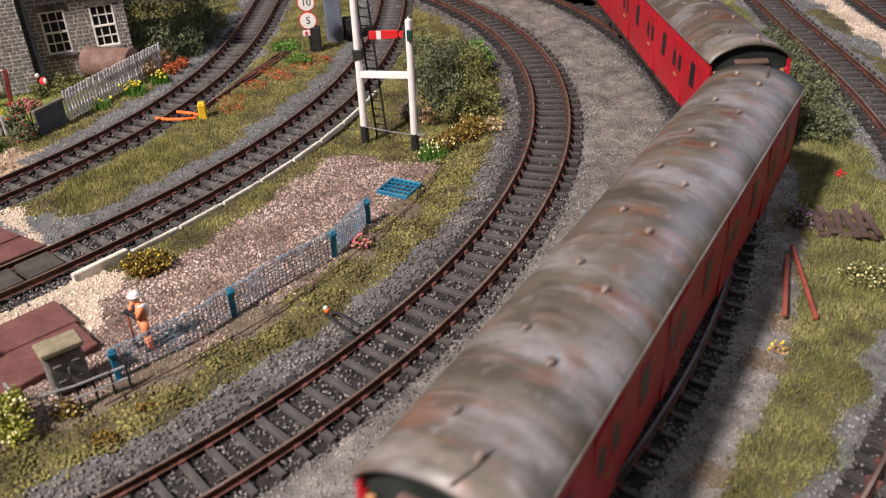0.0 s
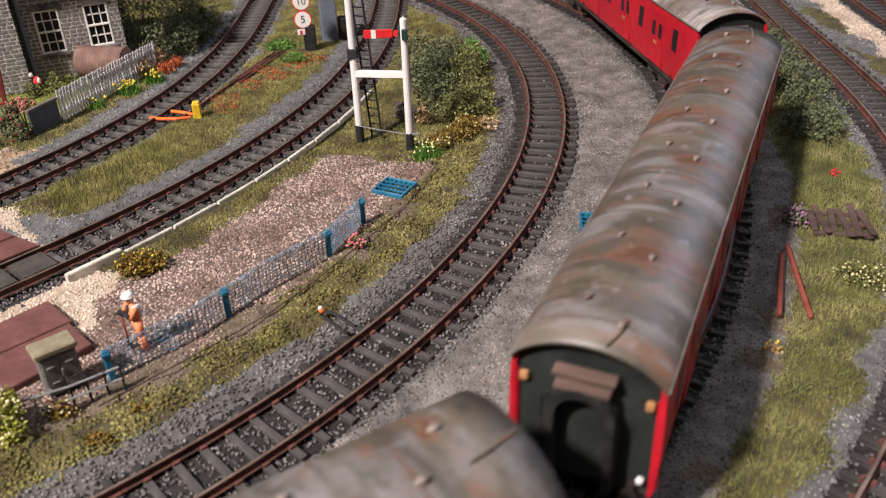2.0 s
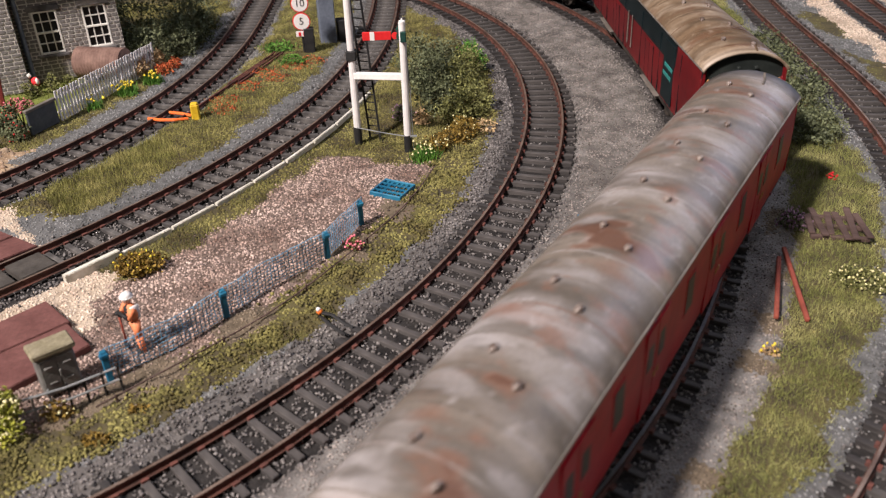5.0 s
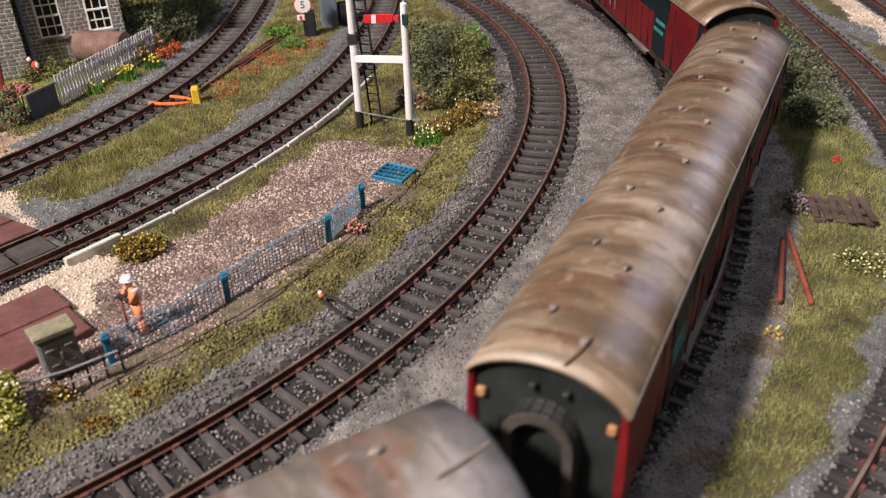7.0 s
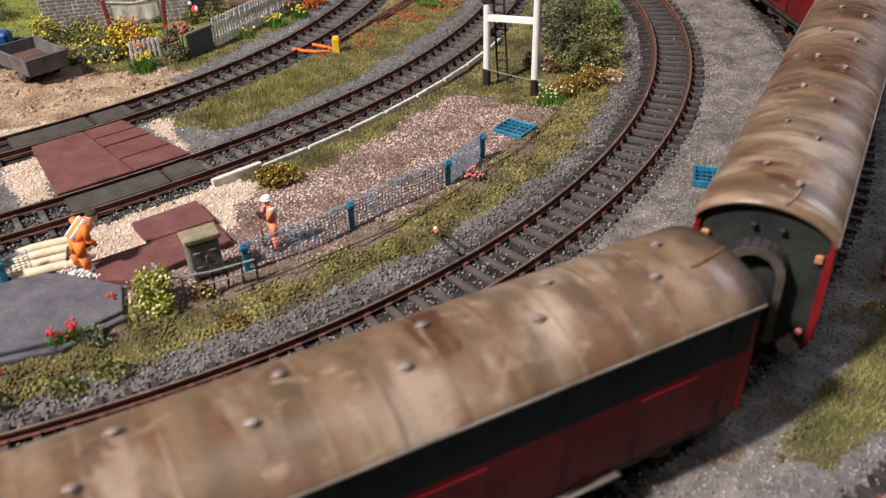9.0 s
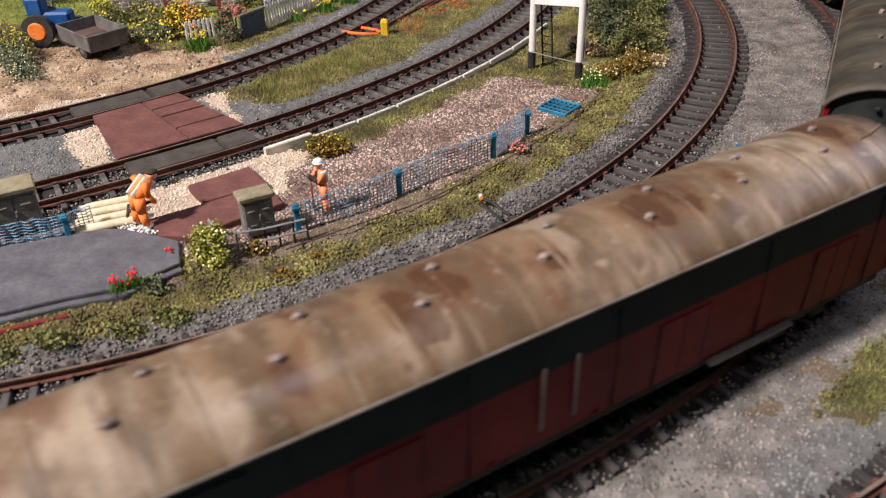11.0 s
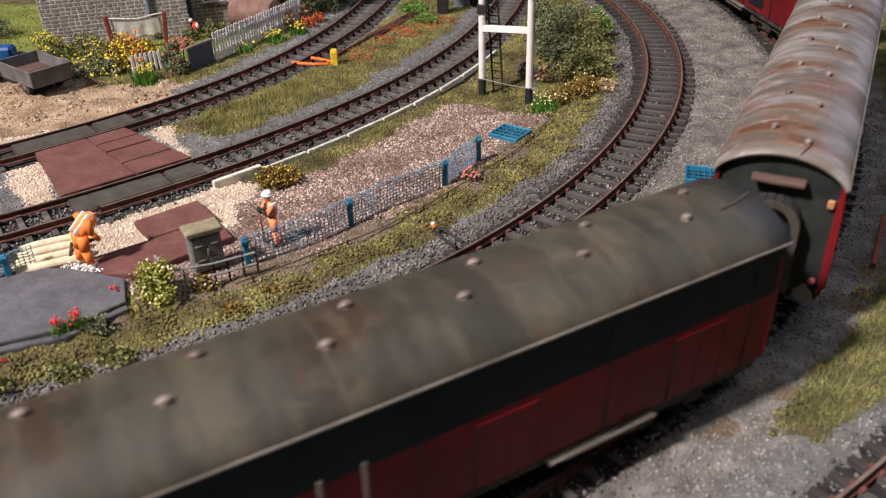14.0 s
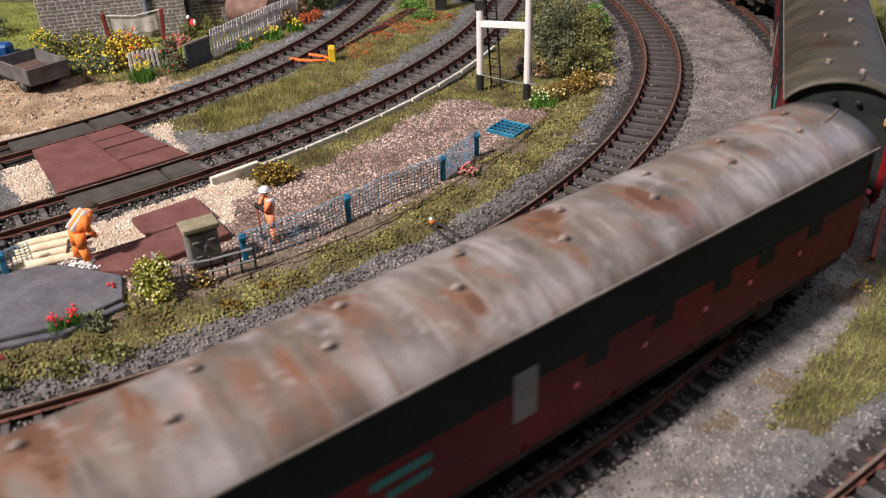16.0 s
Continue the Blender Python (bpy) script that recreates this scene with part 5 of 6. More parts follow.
def build_garden():
    t = thing("rusty_tank", -187, 467, -2.5, -12, "rust-brown corrugated water tank lying on its side", "tank")
    bm = bmesh.new()
    rings = []
    for i in range(61):
        r = 8.75 + 0.2 * math.cos(i * math.pi / 2)
        rings.append([bm.verts.new((-13 + 27.75 * i / 60, r * math.cos(k * math.pi / 14), 9 + r * math.sin(k * math.pi / 14))) for k in range(28)])
    for a, b in zip(rings, rings[1:]):
        for k in range(28):
            bm.faces.new((a[k], b[k], b[(k + 1) % 28], a[(k + 1) % 28]))
    bm.faces.new(rings[0][::-1]); bm.faces.new(rings[-1])
    bmesh.ops.recalc_face_normals(bm, faces=bm.faces)
    part("shell", bm, "tank_rust", t, "", True)
    bm = bmesh.new(); rod(bm, (14.6, 0, 9), (15.1, 0, 9), 8.1, None, 26); part("end_cap", bm, "black", t)
    bm = bmesh.new(); rod(bm, (14.4, 0, 9), (15.3, 0, 9), 8.9, 8.7, 26); part("rim", bm, "tank_rust", t)
    # picket fences
    def pickets(x0, y0, x1, y1, h, label):
        o = thing("picket_fence", x0, y0, -2.8, math.degrees(math.atan2(y1 - y0, x1 - x0)), label, "fence", "picket fences")
        l = math.hypot(x1 - x0, y1 - y0)
        n = int(l / 2.3)
        bm = bmesh.new(); box(bm, (0, 0, 0), (1.5, 0.6, h), 0.2)
        for v in bm.verts:
            if v.co.z > h * 0.4 and abs(v.co.x) > 0.5: v.co.z -= 0.7
        ob = part("picket", bm, "fence_white"); me = ob.data; bpy.data.objects.remove(ob)
        for i in range(n):
            p = new("picket", me); p.parent = o
            p.matrix_basis = pose((1 + i * l / n) * MM, RNG.uniform(-0.1, 0.1) * MM, (h / 2 + RNG.uniform(-0.3, 0.2)) * MM, 0, RNG.uniform(-2, 2), 0)
        for z in (h * 0.28, h * 0.72):
            bm = bmesh.new(); box(bm, (l / 2, 0.7, z), (l, 0.6, 1.0)); part("rail", bm, "fence_white", o)
    pickets(-188.5, 402, -161, 482, 16.5, "white picket fence beside the line")
    pickets(-226, 377, -213, 388, 11, "short white picket fence among flowers")
    t = thing("dark_panel", -192.5, 392.5, -2.8, 68, "dark blue-grey panel with a white rail leaning by the fence", "panel")
    bm = bmesh.new(); box(bm, (0, 0, 6.0), (19, 1.2, 12), 0.3); part("board", bm, "board_dark", t)
    bm = bmesh.new(); box(bm, (0, 0, 12.3), (20, 2.0, 1.4), 0.2); part("top_rail", bm, "gutter", t)
    # washing line
    t = thing("washing_line", -241, 421, -2.5, 20, "washing line with a white sheet between two maroon posts", "washing line")
    for x in (-16, 15):
        bm = bmesh.new(); box(bm, (x, 0, 10), (2.2, 2.2, 21), 0.3, Matrix.Rotation(-0.08 if x < 0 else 0.1, 4, "Y")); part("post", bm, "post_maroon", t)
    bm = bmesh.new(); tube(bm, [(-16, 0, 19), (0, 0, 17.6), (15, 0, 20)], 0.25, 5); part("line", bm, "white", t)
    bm = bmesh.new()
    g = [[bm.verts.new((-14 + 27 * i / 24, 0.9 * math.sin(i * 0.9) * (j / 8), 18.2 - 1.2 * math.sin(math.pi * i / 24) - 10.5 * j / 8)) for j in range(9)] for i in range(25)]
    for a, b in zip(g, g[1:]):
        for j in range(8): bm.faces.new((a[j], a[j + 1], b[j + 1], b[j]))
    bmesh.ops.solidify(bm, geom=bm.faces[:], thickness=0.3)
    part("sheet", bm, "cloth", t, "white sheet hung to dry", True)
    t = thing("garden_ornament", -216, 444, -2.5, 0, "red and white garden ornament in the shrubs", "ornament")
    bm = bmesh.new(); ball(bm, (0, 0, 7), (2.2, 2.2, 2.6), 2); part("body", bm, "bloom_red", t, "", True)
    bm = bmesh.new(); ball(bm, (1.6, -1.4, 7.6), (1.0, 1.0, 2.2), 1); ball(bm, (-2.6, 0, 10.5), (1.3, 1.3, 1.5), 1); part("white_part", bm, "cloth", t, "", True)
    foliage("shrub", "olive garden shrub beside the house wall", "shrub", [(-219, 443, 4, 6, 4, 5), (-208, 446, 5, 4, 4, 6), (-201, 452, 4, 5, 4, 4)], 900, "leaf_olive")
    foliage("hedge", "dark green hedge at the end of the house", "hedge", [(-166, 496, 9, 12, 11, 12), (-154, 512, 10, 12, 12, 13), (-150, 535, 12, 12, 14, 15), (-176, 500, 8, 8, 10, 11)], 9000, "leaf_dark", 1.0, 2.0)
    foliage("hedge", "tall dark hedge in the shade behind the house", "hedge", [(-190, 540, 15, 22, 10, 22), (-160, 565, 14, 20, 12, 20), (-215, 560, 18, 20, 10, 24)], 7000, "leaf_dark", 1.2, 2.2)
    for x, y, n in ((-166, 440, 34), (-157, 458, 30), (-177, 420, 8)):
        flower_clump(x, y, 5, 7, "bloom_yellow", n)
    foliage("shrub", "rust-orange low shrub beside the track", "shrub", [(-154, 472, 3, 5, 5, 3), (-150, 482, 3, 4, 4, 3)], 700, "leaf_rust")
    foliage("fence_creeper", "brown dried creeper over the picket fence end", "shrub", [(-166, 470, 6, 4, 9, 5), (-160, 484, 6, 3, 6, 5)], 1900, "leaf_straw")
    foliage("shrub", "green bush with red flowers by the dark panel", "shrub", [(-206, 385, 5, 6, 5, 6), (-201, 380, 4, 5, 4, 5), (-209, 392, 8, 5, 4, 5)], 2200, "leaf_dark", blooms="bloom_red", n_bloom=70)
    foliage("shrub", "pink flowering shrub by the washing line", "shrub", [(-206, 398, 11, 6, 4, 3), (-199, 394, 12, 4, 3, 2.5)], 500, "leaf_olive", blooms="bloom_pink", n_bloom=170)
    foliage("shrub", "autumn orange and yellow flowering shrub", "shrub", [(-236, 383, 7, 7, 5, 8), (-228, 385, 9, 6, 5, 8), (-238, 394, 10, 6, 5, 7), (-222, 390, 9, 5, 4, 7)], 2000, "leaf_brown", blooms="bloom_yellow", n_bloom=420, bloom_size=(1.2, 2.3))
    foliage("shrub", "tall orange and straw coloured shrub by the washing line", "shrub", [(-230, 392, 12, 5, 4, 5), (-224, 384, 6, 4, 4, 6)], 900, "leaf_straw", blooms="orange", n_bloom=130, bloom_size=(1.2, 2.2))
    foliage("hedge", "mixed hedge with yellow flowers beside the soil", "hedge", [(-262, 372, 5, 9, 6, 6), (-248, 377, 5, 9, 6, 6), (-238, 377, 4, 7, 5, 5), (-275, 378, 6, 9, 6, 7)], 3600, "leaf_grey", blooms="bloom_yellow", n_bloom=200, bloom_size=(1.2, 2.2))
    foliage("hedge", "green hedge along the house front", "hedge", [(-284, 400, 6, 10, 6, 7), (-266, 405, 6, 10, 6, 7), (-250, 398, 6, 9, 5, 6)], 3000, "leaf_olive", blooms="bloom_yellow", n_bloom=200)
    flower_clump(-214, 367, 6, 9, "bloom_yellow", 44)
    foliage("shrub", "bright yellow flowering bush at the house corner", "shrub", [(-293, 409, 8, 7, 4, 5)], 500, "leaf_fresh", blooms="bloom_yellow", n_bloom=260)
    foliage("shrub", "grey green shrub beyond the garden", "shrub", [(-348, 440, 8, 12, 8, 9), (-335, 410, 6, 10, 6, 7)], 2500, "leaf_grey")
    foliage("shrub", "grey leaved shrub on the yard's edge", "shrub", [(-280, 312, 3, 9, 6, 5), (-290, 321, 4, 10, 7, 7), (-298, 330, 5, 10, 7, 7)], 2400, "leaf_grey", blooms="bloom_pale", n_bloom=160)
    foliage("shrub", "green shrub dotted with yellow flowers at the yard", "shrub", [(-303, 340, 7, 10, 7, 7), (-312, 347, 7, 10, 7, 7)], 2000, "leaf_olive", blooms="bloom_yellow", n_bloom=150)
    # trailer and tractor
    t = thing("farm_trailer", -266, 353, -2.6, -32, "grey farm tipping trailer with rust-brown load on two wheels", "trailer")
    bm = bmesh.new()
    w, d, h = 33, 21, 8.5
    box(bm, (0, 0, 6.2), (w, d, 0.9), 0.2)
    part("floor", bm, "trailer_grey", t)
    for s in (-1, 1):
        bm = bmesh.new(); box(bm, (0, s * d / 2, 6 + h / 2), (w + 0.8, 0.8, h), 0.2, Matrix.Rotation(-s * 0.1, 4, "X")); part("side", bm, "trailer_grey", t)
        bm = bmesh.new(); box(bm, (s * w / 2, 0, 6 + h / 2), (0.8, d + 0.8, h), 0.2, Matrix.Rotation(s * 0.1, 4, "Y")); part("end", bm, "trailer_grey", t)
        bm = bmesh.new(); rod(bm, (4, s * 8.2 - 1.2, 4.4), (4, s * 8.2 + 1.2, 4.4), 4.4, None, 20)
        wh = part("wheel", bm, "tyre", t)
        bm = bmesh.new(); rod(bm, (4, s * 9.5, 4.4), (4, s * 9.6, 4.4), 2.0, None, 14); part("hub", bm, "trailer_grey", wh)
    bm = bmesh.new(); box(bm, (0, 0, 7.6), (w - 1.8, d - 1.8, 3), 0.9); ball(bm, (5, 2, 8.2), (9, 6, 2.4), 2); part("load", bm, "old_wood", t, "rust-brown load")
    bm = bmesh.new(); box(bm, (-18, 0, 4.5), (12, 1.4, 1.4), 0.2); rod(bm, (-22, 0, 0), (-22, 0, 6), 0.7, None, 6); part("drawbar", bm, "trailer_grey", t)
    t = thing("tractor", -297, 368, -2.6, 12, "blue farm tractor with orange wheel rims", "tractor")
    bm = bmesh.new(); box(bm, (0, 0, 13), (20, 9, 8), 1.2); box(bm, (-8, 0, 20), (9, 10, 10), 1.0); part("body", bm, "tractor_blue", t)
    for x, r in ((-7, 8.5), (9, 5.5)):
        for s in (-1, 1):
            bm = bmesh.new(); rod(bm, (x, s * 8 - 2, r), (x, s * 8 + 2, r), r, None, 24); wh = part("wheel", bm, "tyre", t)
            bm = bmesh.new(); rod(bm, (x, s * 10.1, r), (x, s * 10.5, r), r * 0.58, r * 0.5, 20); rim = part("rim", bm, "orange", wh) if r > 6 else part("rim", bm, "tractor_blue", wh)


def build_island():
    foliage("bush", "dense dark green bush behind the signal", "bush", [(2, 420, 11, 13, 14, 13), (-6, 441, 12, 12, 13, 14), (10, 446, 10, 11, 13, 12), (4, 400, 7, 10, 10, 8)], 9000, "leaf_dark", 0.9, 1.9)
    foliage("bush", "olive green bush beside the curve", "bush", [(16, 418, 9, 11, 12, 10), (22, 395, 7, 9, 11, 8), (12, 385, 6, 9, 9, 7), (20, 440, 9, 10, 12, 9)], 7000, "leaf_olive", 0.9, 1.8)
    foliage("shrub", "small pale flowering shrub by the curve", "shrub", [(24, 470, 8, 6, 8, 6), (28, 458, 6, 5, 6, 5)], 1300, "leaf_fresh", blooms="bloom_pale", n_bloom=50)
    foliage("shrub", "brown green shrub beside the signal foot", "shrub", [(10, 360, 3, 8, 5, 4), (16, 368, 4, 7, 6, 5), (2, 352, 3, 6, 4, 4)], 1900, "leaf_brown", blooms="bloom_pale", n_bloom=40)
    flower_clump(-3, 344, 6, 8, "bloom_pale", 26, label="clump of pale yellow flowers at the signal's foot")
    foliage("shrub", "purple heather tuft behind the signal", "shrub", [(-14, 392, 4, 5, 5, 4)], 700, "leaf_dark", blooms="bloom_purple", n_bloom=120)
    foliage("grass_tuft", "dry straw tuft beside the signal", "grass", [(-5, 384, 4, 4, 4, 4), (26, 372, 3, 5, 6, 3)], 500, "leaf_straw", stems=False)
    foliage("shrub", "yellow brown bush at the kerb's end", "shrub", [(-108, 252, 3.5, 6, 5, 4), (-102, 255, 3, 5, 4, 3.5)], 1500, "leaf_brown", blooms="bloom_yellow", n_bloom=60)
    foliage("flower_tuft", "pink flower tuft at the fence's end", "flowers", [(-30, 263, 1.5, 3, 2.6, 2.2)], 160, "leaf_olive", blooms="bloom_pink", n_bloom=90, stems=False)
    for x, y in ((-108, 420), (-100, 441), (-86, 452), (-78, 470), (-94, 462), (-106, 405), (-70, 482)):
        foliage("flower_tuft", "rust red flowering ground cover", "flowers", [(x, y, 0.8, 9, 7, 1.6)], 190, "leaf_rust", 0.7, 1.4, stems=False)
    foliage("shrub", "low green shrub beside the sign", "shrub", [(-92, 505, 2, 10, 7, 3), (-80, 478, 2, 8, 5, 3)], 1100, "leaf_fresh")
    foliage("shrub", "yellow flowering bush beside the railing", "shrub", [(-119, 170, 4.0, 6.2, 4.5, 5), (-122, 173, 7, 4.4, 4, 4.5), (-116, 172, 10, 3.4, 3, 4)], 1500, "leaf_lime", blooms="bloom_pale", n_bloom=150)
    foliage("shrub", "brown weeds with pale flowers growing through the railing", "shrub", [(-107, 178, 2, 4, 3, 4)], 260, "leaf_brown", blooms="bloom_pale", n_bloom=18)
    for x, y in ((-137, 152.5), (-140, 149)):
        flower_clump(x, y, 2.4, 7, "bloom_red", 16, label="red flowers at the slab's edge", size=(1.0, 1.6))
    foliage("shrub", "green shrub at the slab's edge", "shrub", [(-130.5, 153.5, 2, 4.5, 3.5, 3)], 500, "leaf_dark")
    flower_clump(-134, 172, 1.6, 3, "bloom_red", 6, label="few red flowers on the slab", size=(0.8, 1.4))
    for x, y in ((-128, 132), (-118, 140), (-146, 124), (-158, 116)):
        foliage("grass_tuft", "olive grass tuft at the board's edge", "grass", [(x, y, 1.5, 6, 4, 2.6)], 480, "leaf_olive", stems=False)
    foliage("grass_tuft", "russet grass tuft beside the ballast", "grass", [(-93, 167, 1.0, 4, 2.4, 1.6), (-85, 179, 1.0, 3, 2, 1.5)], 260, "leaf_brown", stems=False)
    t = thing("cable_marker", -38, 219, -3, 0, "red and white cable end with black cable to the rail", "cable")
    bm = bmesh.new(); ball(bm, (0, 0, 3.4), (1.2, 1.2, 1.3), 1); part("cap", bm, "orange", t, "", True)
    bm = bmesh.new(); ball(bm, (-0.3, -0.2, 4.4), (0.9, 0.9, 0.8), 1); part("tip", bm, "white", t, "", True)
    for pts in (((0, 0, 3), (4, -1, 2.6), (8, -4, 1.2), (11, -6, 0.8)), ((0, 0, 1.6), (3, -4, 1.4), (6, -7, 0.9), (9, -9.5, 0.8))):
        bm = bmesh.new(); tube(bm, pts, 0.6, 6); part("lead", bm, "black", t)
    # wire run along the grass strip
    w = thing("signal_wire", 0, 0, 0, 0, "thin rusty signal wire on low stakes", "wire")
    p = arc_path(328, -49, -17)
    bm = bmesh.new(); tube(bm, [(*q, -1.6 + 0.5 * math.sin(i * 0.9)) for i, q in enumerate(p[::12])], 0.28, 5); part("strand", bm, "old_wood", w)
    for q in p[6::36]:
        bm = bmesh.new(); rod(bm, (*q, -4), (*q, -0.8), 0.4, None, 6); part("stake", bm, "old_wood", w)


def build_right_bank():
    foliage("bush", "grey green bush along the outer line", "bush", [(168, 345, 5, 12, 13, 7), (180, 375, 6, 14, 15, 8), (188, 405, 6, 14, 16, 8), (192, 440, 6, 12, 16, 8), (196, 470, 6, 10, 16, 7), (176, 350, 5, 12, 12, 6)], 10000, "leaf_dark", 0.9, 1.8)
    t = thing("old_pallet", 146, 262, -1.6, 78, "broken dark timber pallet lying in the grass", "pallet")
    for i, (y, l, skew) in enumerate(((-10, 19, 0.06), (-6.2, 23, -0.05), (-2.4, 21, 0.03), (1.6, 16, -0.08), (5.2, 22, 0.05), (8.6, 14, -0.03))):
        bm = bmesh.new(); box(bm, (1.2 * math.sin(2.1 * i), y, 2.1 + 0.15 * (i % 2)), (l, 2.4, 0.9), 0.25, Matrix.Rotation(skew, 4, "Z") @ Matrix.Rotation(skew * 0.5, 4, "Y")); part("board", bm, "old_wood", t)
    for x in (-8, 0, 7):
        bm = bmesh.new(); box(bm, (x, -0.8, 0.8), (2.0, 20, 1.6), 0.25); part("bearer", bm, "old_wood", t)
    foliage("shrub", "purple heather beside the pallet", "shrub", [(134, 268, 2, 5, 6, 3)], 500, "leaf_dark", blooms="bloom_purple", n_bloom=200)
    foliage("shrub", "yellow flowering clump in the bank's grass", "flowers", [(140, 228, 2.5, 9, 6, 3.5), (148, 222, 2.5, 6, 5, 3.5)], 900, "leaf_olive", blooms="bloom_pale", n_bloom=130)
    foliage("flower_tuft", "single red flower tuft in the grass", "flowers", [(163, 302, 1.2, 1.6, 1.6, 1.2)], 40, "leaf_olive", blooms="bloom_red", n_bloom=24, stems=False)
    foliage("flower_tuft", "orange yellow tuft beside the track", "flowers", [(98, 193, 1.2, 2.6, 2, 1.4)], 80, "leaf_straw", blooms="bloom_yellow", n_bloom=16, stems=False)
    for a, b in (((123, 249), (114, 206)), ((119, 243), (105, 208))):
        t = thing("red_timber", a[0], a[1], -2.0, 0, "red-painted old timber lying on the bank", "timber", "red timbers")
        bm = bmesh.new()
        d = Vector((b[0] - a[0], b[1] - a[1], -0.5)); d2 = d / 2
        box(bm, (d2.x, d2.y, 0.9), (d.length, 1.5, 1.5), 0.3, Matrix.Rotation(math.atan2(d.y, d.x), 4, "Z"))
        part("beam", bm, "red_timber", t)


def build_spare_rails():
    t = thing("rail_stack", -97, 470, -2.2, 72, "rusty spare rails lying beside the line", "rail", "")
    for x, y, l in ((0, 0, 56), (3, 2.6, 52), (-1, 5.4, 58), (-34, 4.0, 92)):
        bm = bmesh.new()
        box(bm, (x, y, 1.6), (l, 0.9, 0.5), 0.1); box(bm, (x, y, 0.9), (l, 0.4, 1.2)); box(bm, (x, y, 0.2), (l, 1.8, 0.4), 0.1)
        part("rail", bm, "rust", t)


def build_scatter():
    """Loose stone, grass and soil over the board."""
    c = sprinkle(-200, 250, 90, 620, 1.0, [0, 8], None); c[:, 2] += 0.1
    c[:, 2] += np.where(RNG.random(len(c)) < 0.5, 0.3, -0.1)
    rr = np.hypot(c[:, 0] - CX, c[:, 1] - CY)
    bed = (np.abs(rr - R3) < 16) | (np.abs(rr - R4) < 16)
    far = bed & (c[:, 1] > 300)
    chance = np.where(far, 0.10, np.where(bed, 0.5, 1.0))
    for k, p in ((1, 0.2), (2, 0.6), (5, 0.2)):
        chance = np.where(nearest(c[:, 0], c[:, 1], k) < 15.5, p, chance)
    c = c[RNG.random(len(c)) < chance]
    soup("ballast_stones", *chips(c, 0.8, 1.75), "ballast_chip", "loose grey ballast stones under the tracks", "ballast")
    c = sprinkle(-60, 200, 60, 620, 0.85, [1])
    soup("cinder_stones", *chips(c, 0.6, 1.35), "cinder_chip", "fine grey gravel between the curved tracks", "gravel")
    c = sprinkle(-330, 300, 60, 640, 0.55, [2], lambda x, y: (x < 300) & ((x < 170) | (y > 250)))
    soup("fine_ballast", *chips(c, 0.7, 1.5), "cool_chip", "fine blue-grey ballast along the lines", "ballast")
    c = sprinkle(-180, 0, 170, 350, 1.3, [4])
    soup("gravel_stones", *chips(c, 0.7, 1.7), "gravel_chip", "pinkish brown gravel by the mesh fence", "gravel")
    c = sprinkle(-270, 300, 170, 640, 0.9, [5])
    soup("cream_stones", *chips(c, 0.8, 1.7), "cream_chip", "cream coloured stone chippings by the crossing", "gravel")
    c = sprinkle(-340, -180, 240, 400, 0.7, [6])
    soup("soil_crumbs", *chips(c, 0.5, 1.5), "soil_crumb", "tan soil crumbs in the yard", "soil")
    c = sprinkle(-340, -180, 240, 400, 0.05, [6], lambda x, y: smooth_noise(x, y, 6.0, 17) > 0.0)
    soup("soil_clods", *chips(c, 1.8, 4.2), "soil_crumb", "larger clods of tan soil in the yard", "soil")
    c = sprinkle(-200, 190, 110, 480, 0.9, [9])
    soup("earth_crumbs", *chips(c, 0.6, 1.4), "earth_crumb", "brown earth crumbs beside the outer track", "soil")
    c = sprinkle(-330, 70, 90, 640, 1.0, [3], lambda x, y: x < 60)
    soup("moss_tufts", *chips(c, 0.7, 1.9), "moss", "olive moss and scatter over the verges", "grass")
    lump = sprinkle(-180, 70, 90, 640, 1.0, [3], lambda x, y: (np.hypot(x - CX, y - CY) > 318) & (smooth_noise(x, y, 4.0, 13) > 0.1))
    lump[:, 2] += 0.5
    soup("moss_clumps", *chips(lump, 0.9, 1.9), "moss", "raised clumps of olive moss beside the curve", "grass")
    tall = sprinkle(-330, 70, 90, 640, 1.3, [3], lambda x, y: (x < 60) & (smooth_noise(x, y, 9.0, 6) > np.where(np.hypot(x - CX, y - CY) > 322, 0.35, -0.2)))
    soup("verge_grass", *blades(tall, 1.0, 2.8, 0.24, 0.9), "grass_blade", "short olive static grass on the verges", "grass")
    c = sprinkle(60, 300, 110, 640, 3.4, [3], lambda x, y: (x > 60) & (x < 230))
    c[:, 2] += 0.5 * smooth_noise(c[:, 0], c[:, 1], 3.0, 21)
    soup("bank_grass", *blades(c, 0.9, 3.0, 0.22, 0.95), "right_grass", "pale green static grass on the outer bank", "grass")
    c2 = sprinkle(60, 300, 110, 640, 0.2, [3], lambda x, y: x > 60)
    soup("bank_moss", *chips(c2, 0.5, 1.2), "moss", "moss scatter in the outer bank's grass", "grass")
    c = sprinkle(-420, -200, 380, 640, 0.5, [7])
    soup("lawn_grass", *blades(c, 0.8, 1.8, 0.5), "right_grass", "green garden lawn", "grass")
    # long grass in the hollow between the two inner lines
    c = sprinkle(-190, -60, 290, 480, 2.2, [3], lambda x, y: ((x + 140) / 26) ** 2 + ((y - 335) / 40) ** 2 < 1)
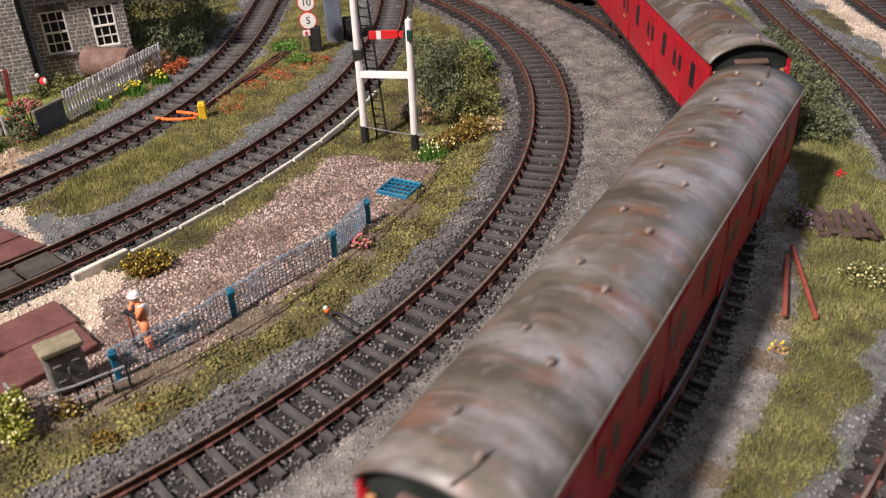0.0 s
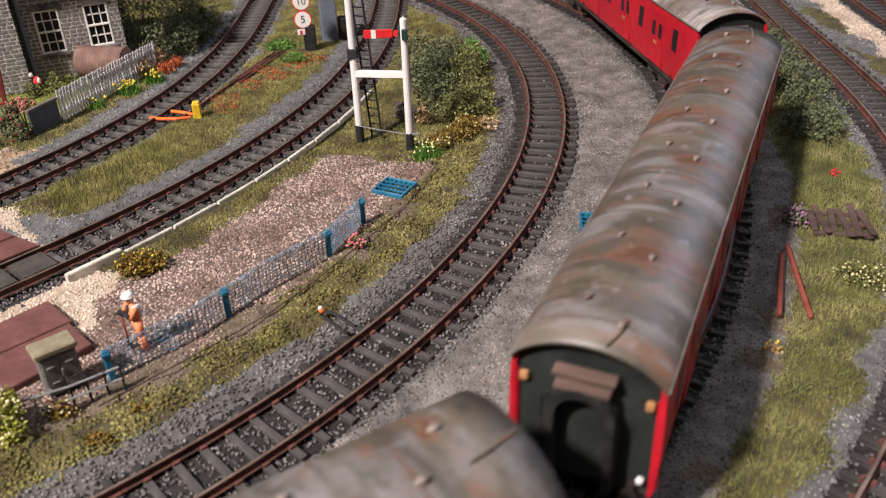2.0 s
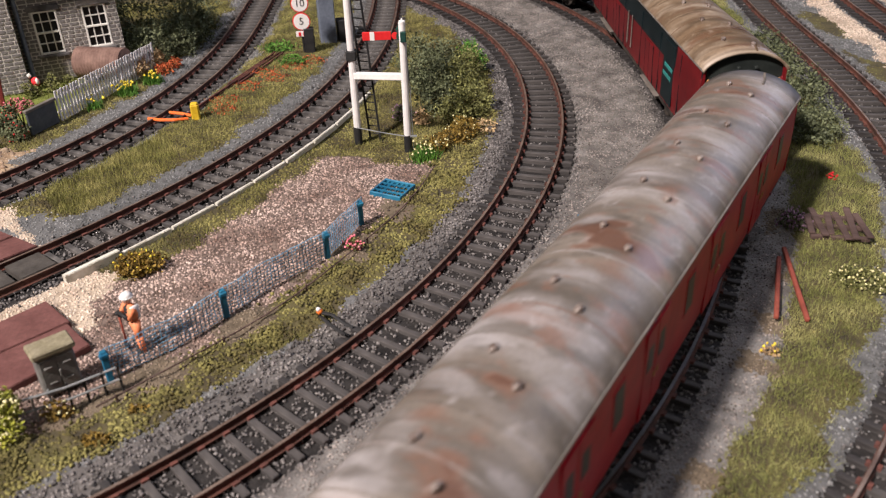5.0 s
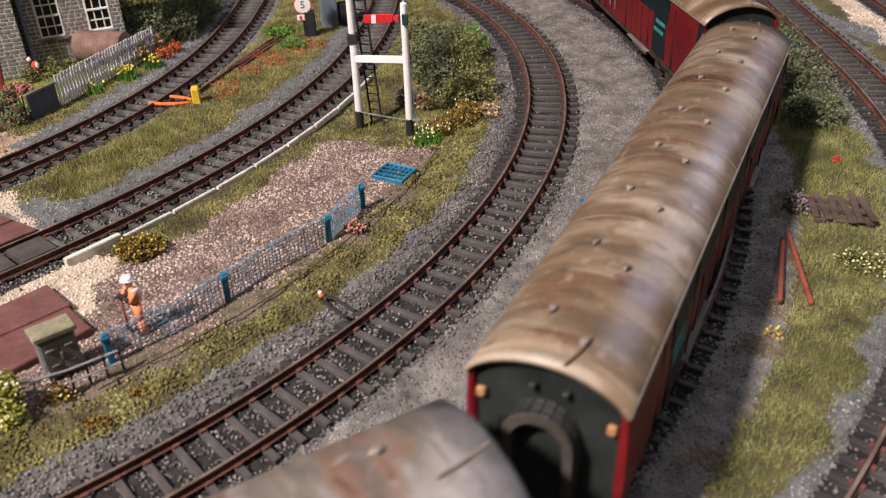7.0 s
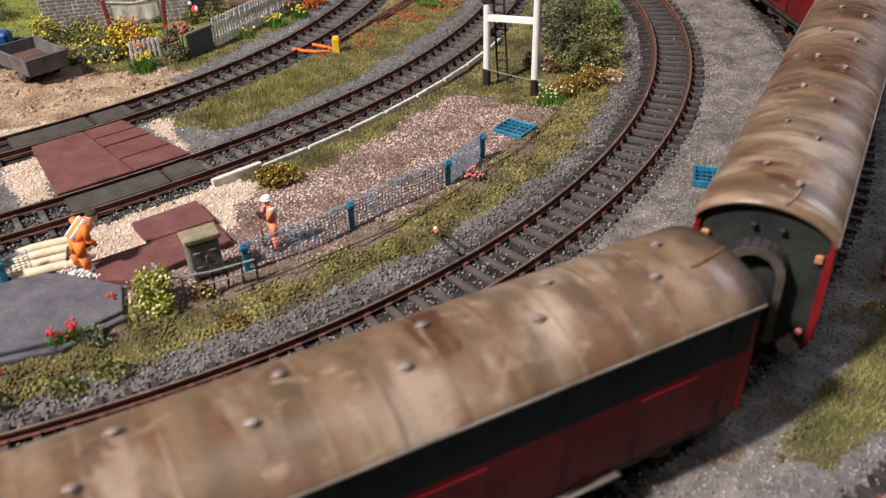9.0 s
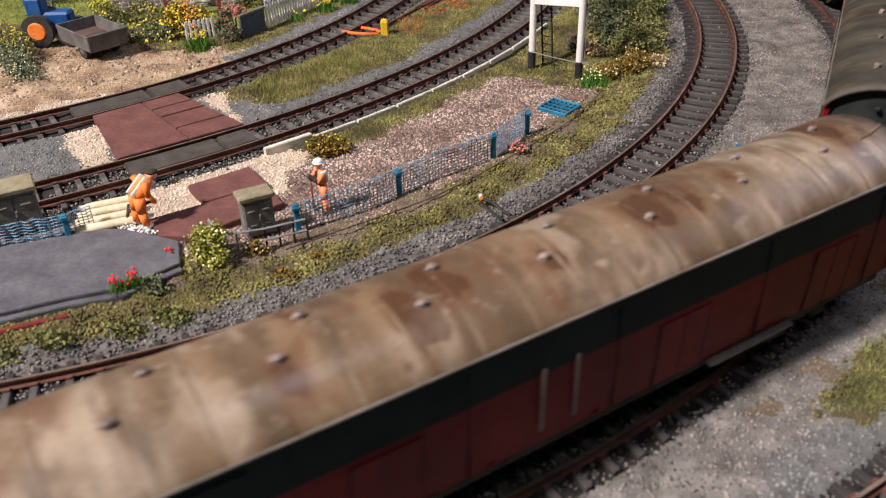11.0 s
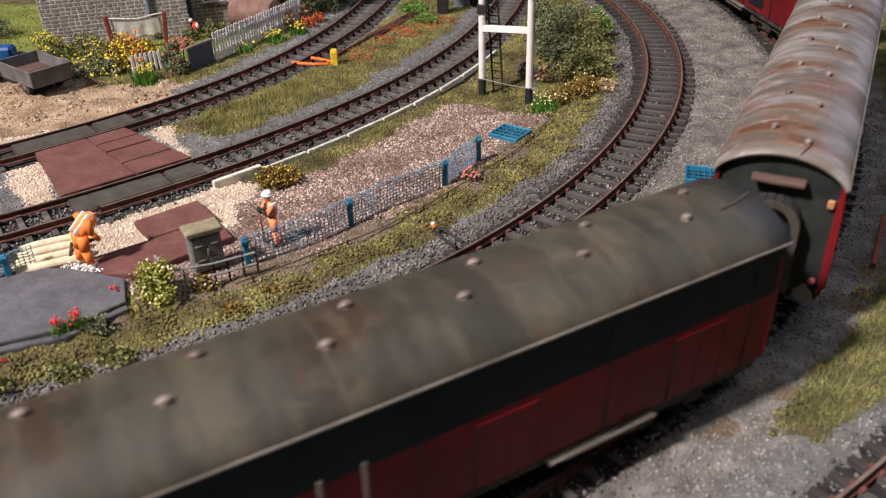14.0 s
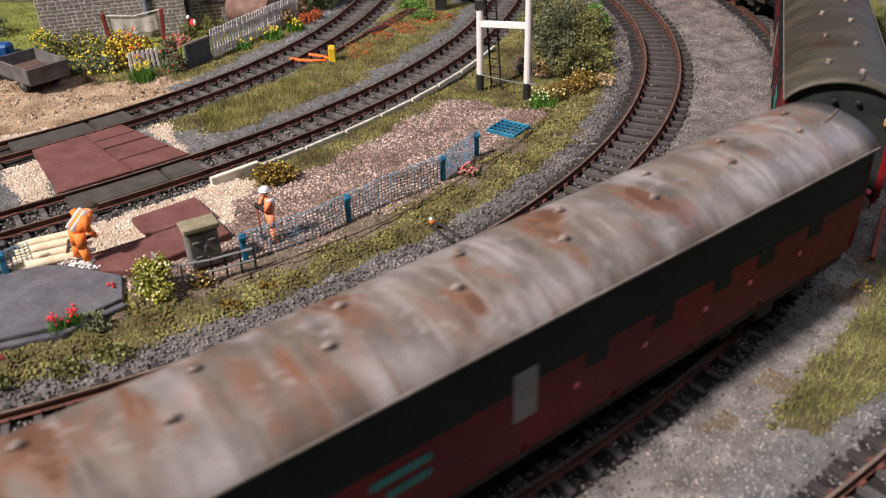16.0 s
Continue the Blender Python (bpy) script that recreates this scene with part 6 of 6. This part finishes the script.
    soup("long_grass", *blades(c, 1.6, 4.4, 0.22, 0.97), "grass_blade", "long dry olive grass between the lines", "grass")


build_ground()
DARK_SLEEPER, PALE_SLEEPER = sleeper_mesh("sleeper", "sleeper"), sleeper_mesh("sleeper_pale", "sleeper_grey")
build_track(1, PALE_SLEEPER, "inner track with greyish sleepers and rust-red rails", skip=lambda x, y: 270 < y < 314)
build_track(2, PALE_SLEEPER, "second curved track on grey weathered sleepers", skip=lambda x, y: 222 < y < 263)
build_track(3, DARK_SLEEPER, "sharply curved track on dark sleepers")
build_track(4, DARK_SLEEPER, "outer curved track on which the train runs", rail_keys=("shiny_rail", "rail_side"))
build_track(5, DARK_SLEEPER, "outermost curved track with rust-brown rails")
build_track(6, DARK_SLEEPER, "far siding track with rusty rails")
build_crossing()
build_slab()
build_kerb()
build_house()
COACHES = build_train()
build_signal()
build_speed_sign()
build_bollard()
build_cabinet(-110, 190, 38, 10.4, 6.0, 13.4, "grey lineside cabinet with a cream lid and double doors")
build_cabinet(-194, 180, 40, 15, 10, 15, "grey lineside cabinet with a cream lid near the pipes")
workman_standing()
workman_digging()
build_mesh_fence([(-97, 193), (-80, 208), (-56, 240), (-40, 256), (-28, 283)], 10.5, "mesh_fence", "blue plastic mesh fence on flat blue posts", [(0.0, 11), (0.36, 11), (0.76, 11), (0.99, 10.5)])
build_mesh_fence([(-196, 164), (-174, 176), (-168, 184)], 9.0, "mesh_fence", "blue plastic mesh barrier in front of a cabinet", [(0.0, 10), (0.75, 10)])
build_railing()
build_crate(-17, 309, -28, -4.2)
build_crate(61, 271, -8, -3.4)
build_pipes()
build_garden()
build_island()
build_right_bank()
build_spare_rails()
build_scatter()


def run_at(t):
    for (t0, s0), (t1, s1) in zip(RUN, RUN[1:]):
        if t <= t1:
            return s0 + (s1 - s0) * (t - t0) / (t1 - t0)
    return RUN[-1][1]


def motions():
    for k, coach in enumerate(COACHES):
        walk(coach, [(i * 0.2, coach_pose(START + PITCH * k + LENGTHS[k][1] + run_at(i * 0.2))) for i in range(81)])


motions()
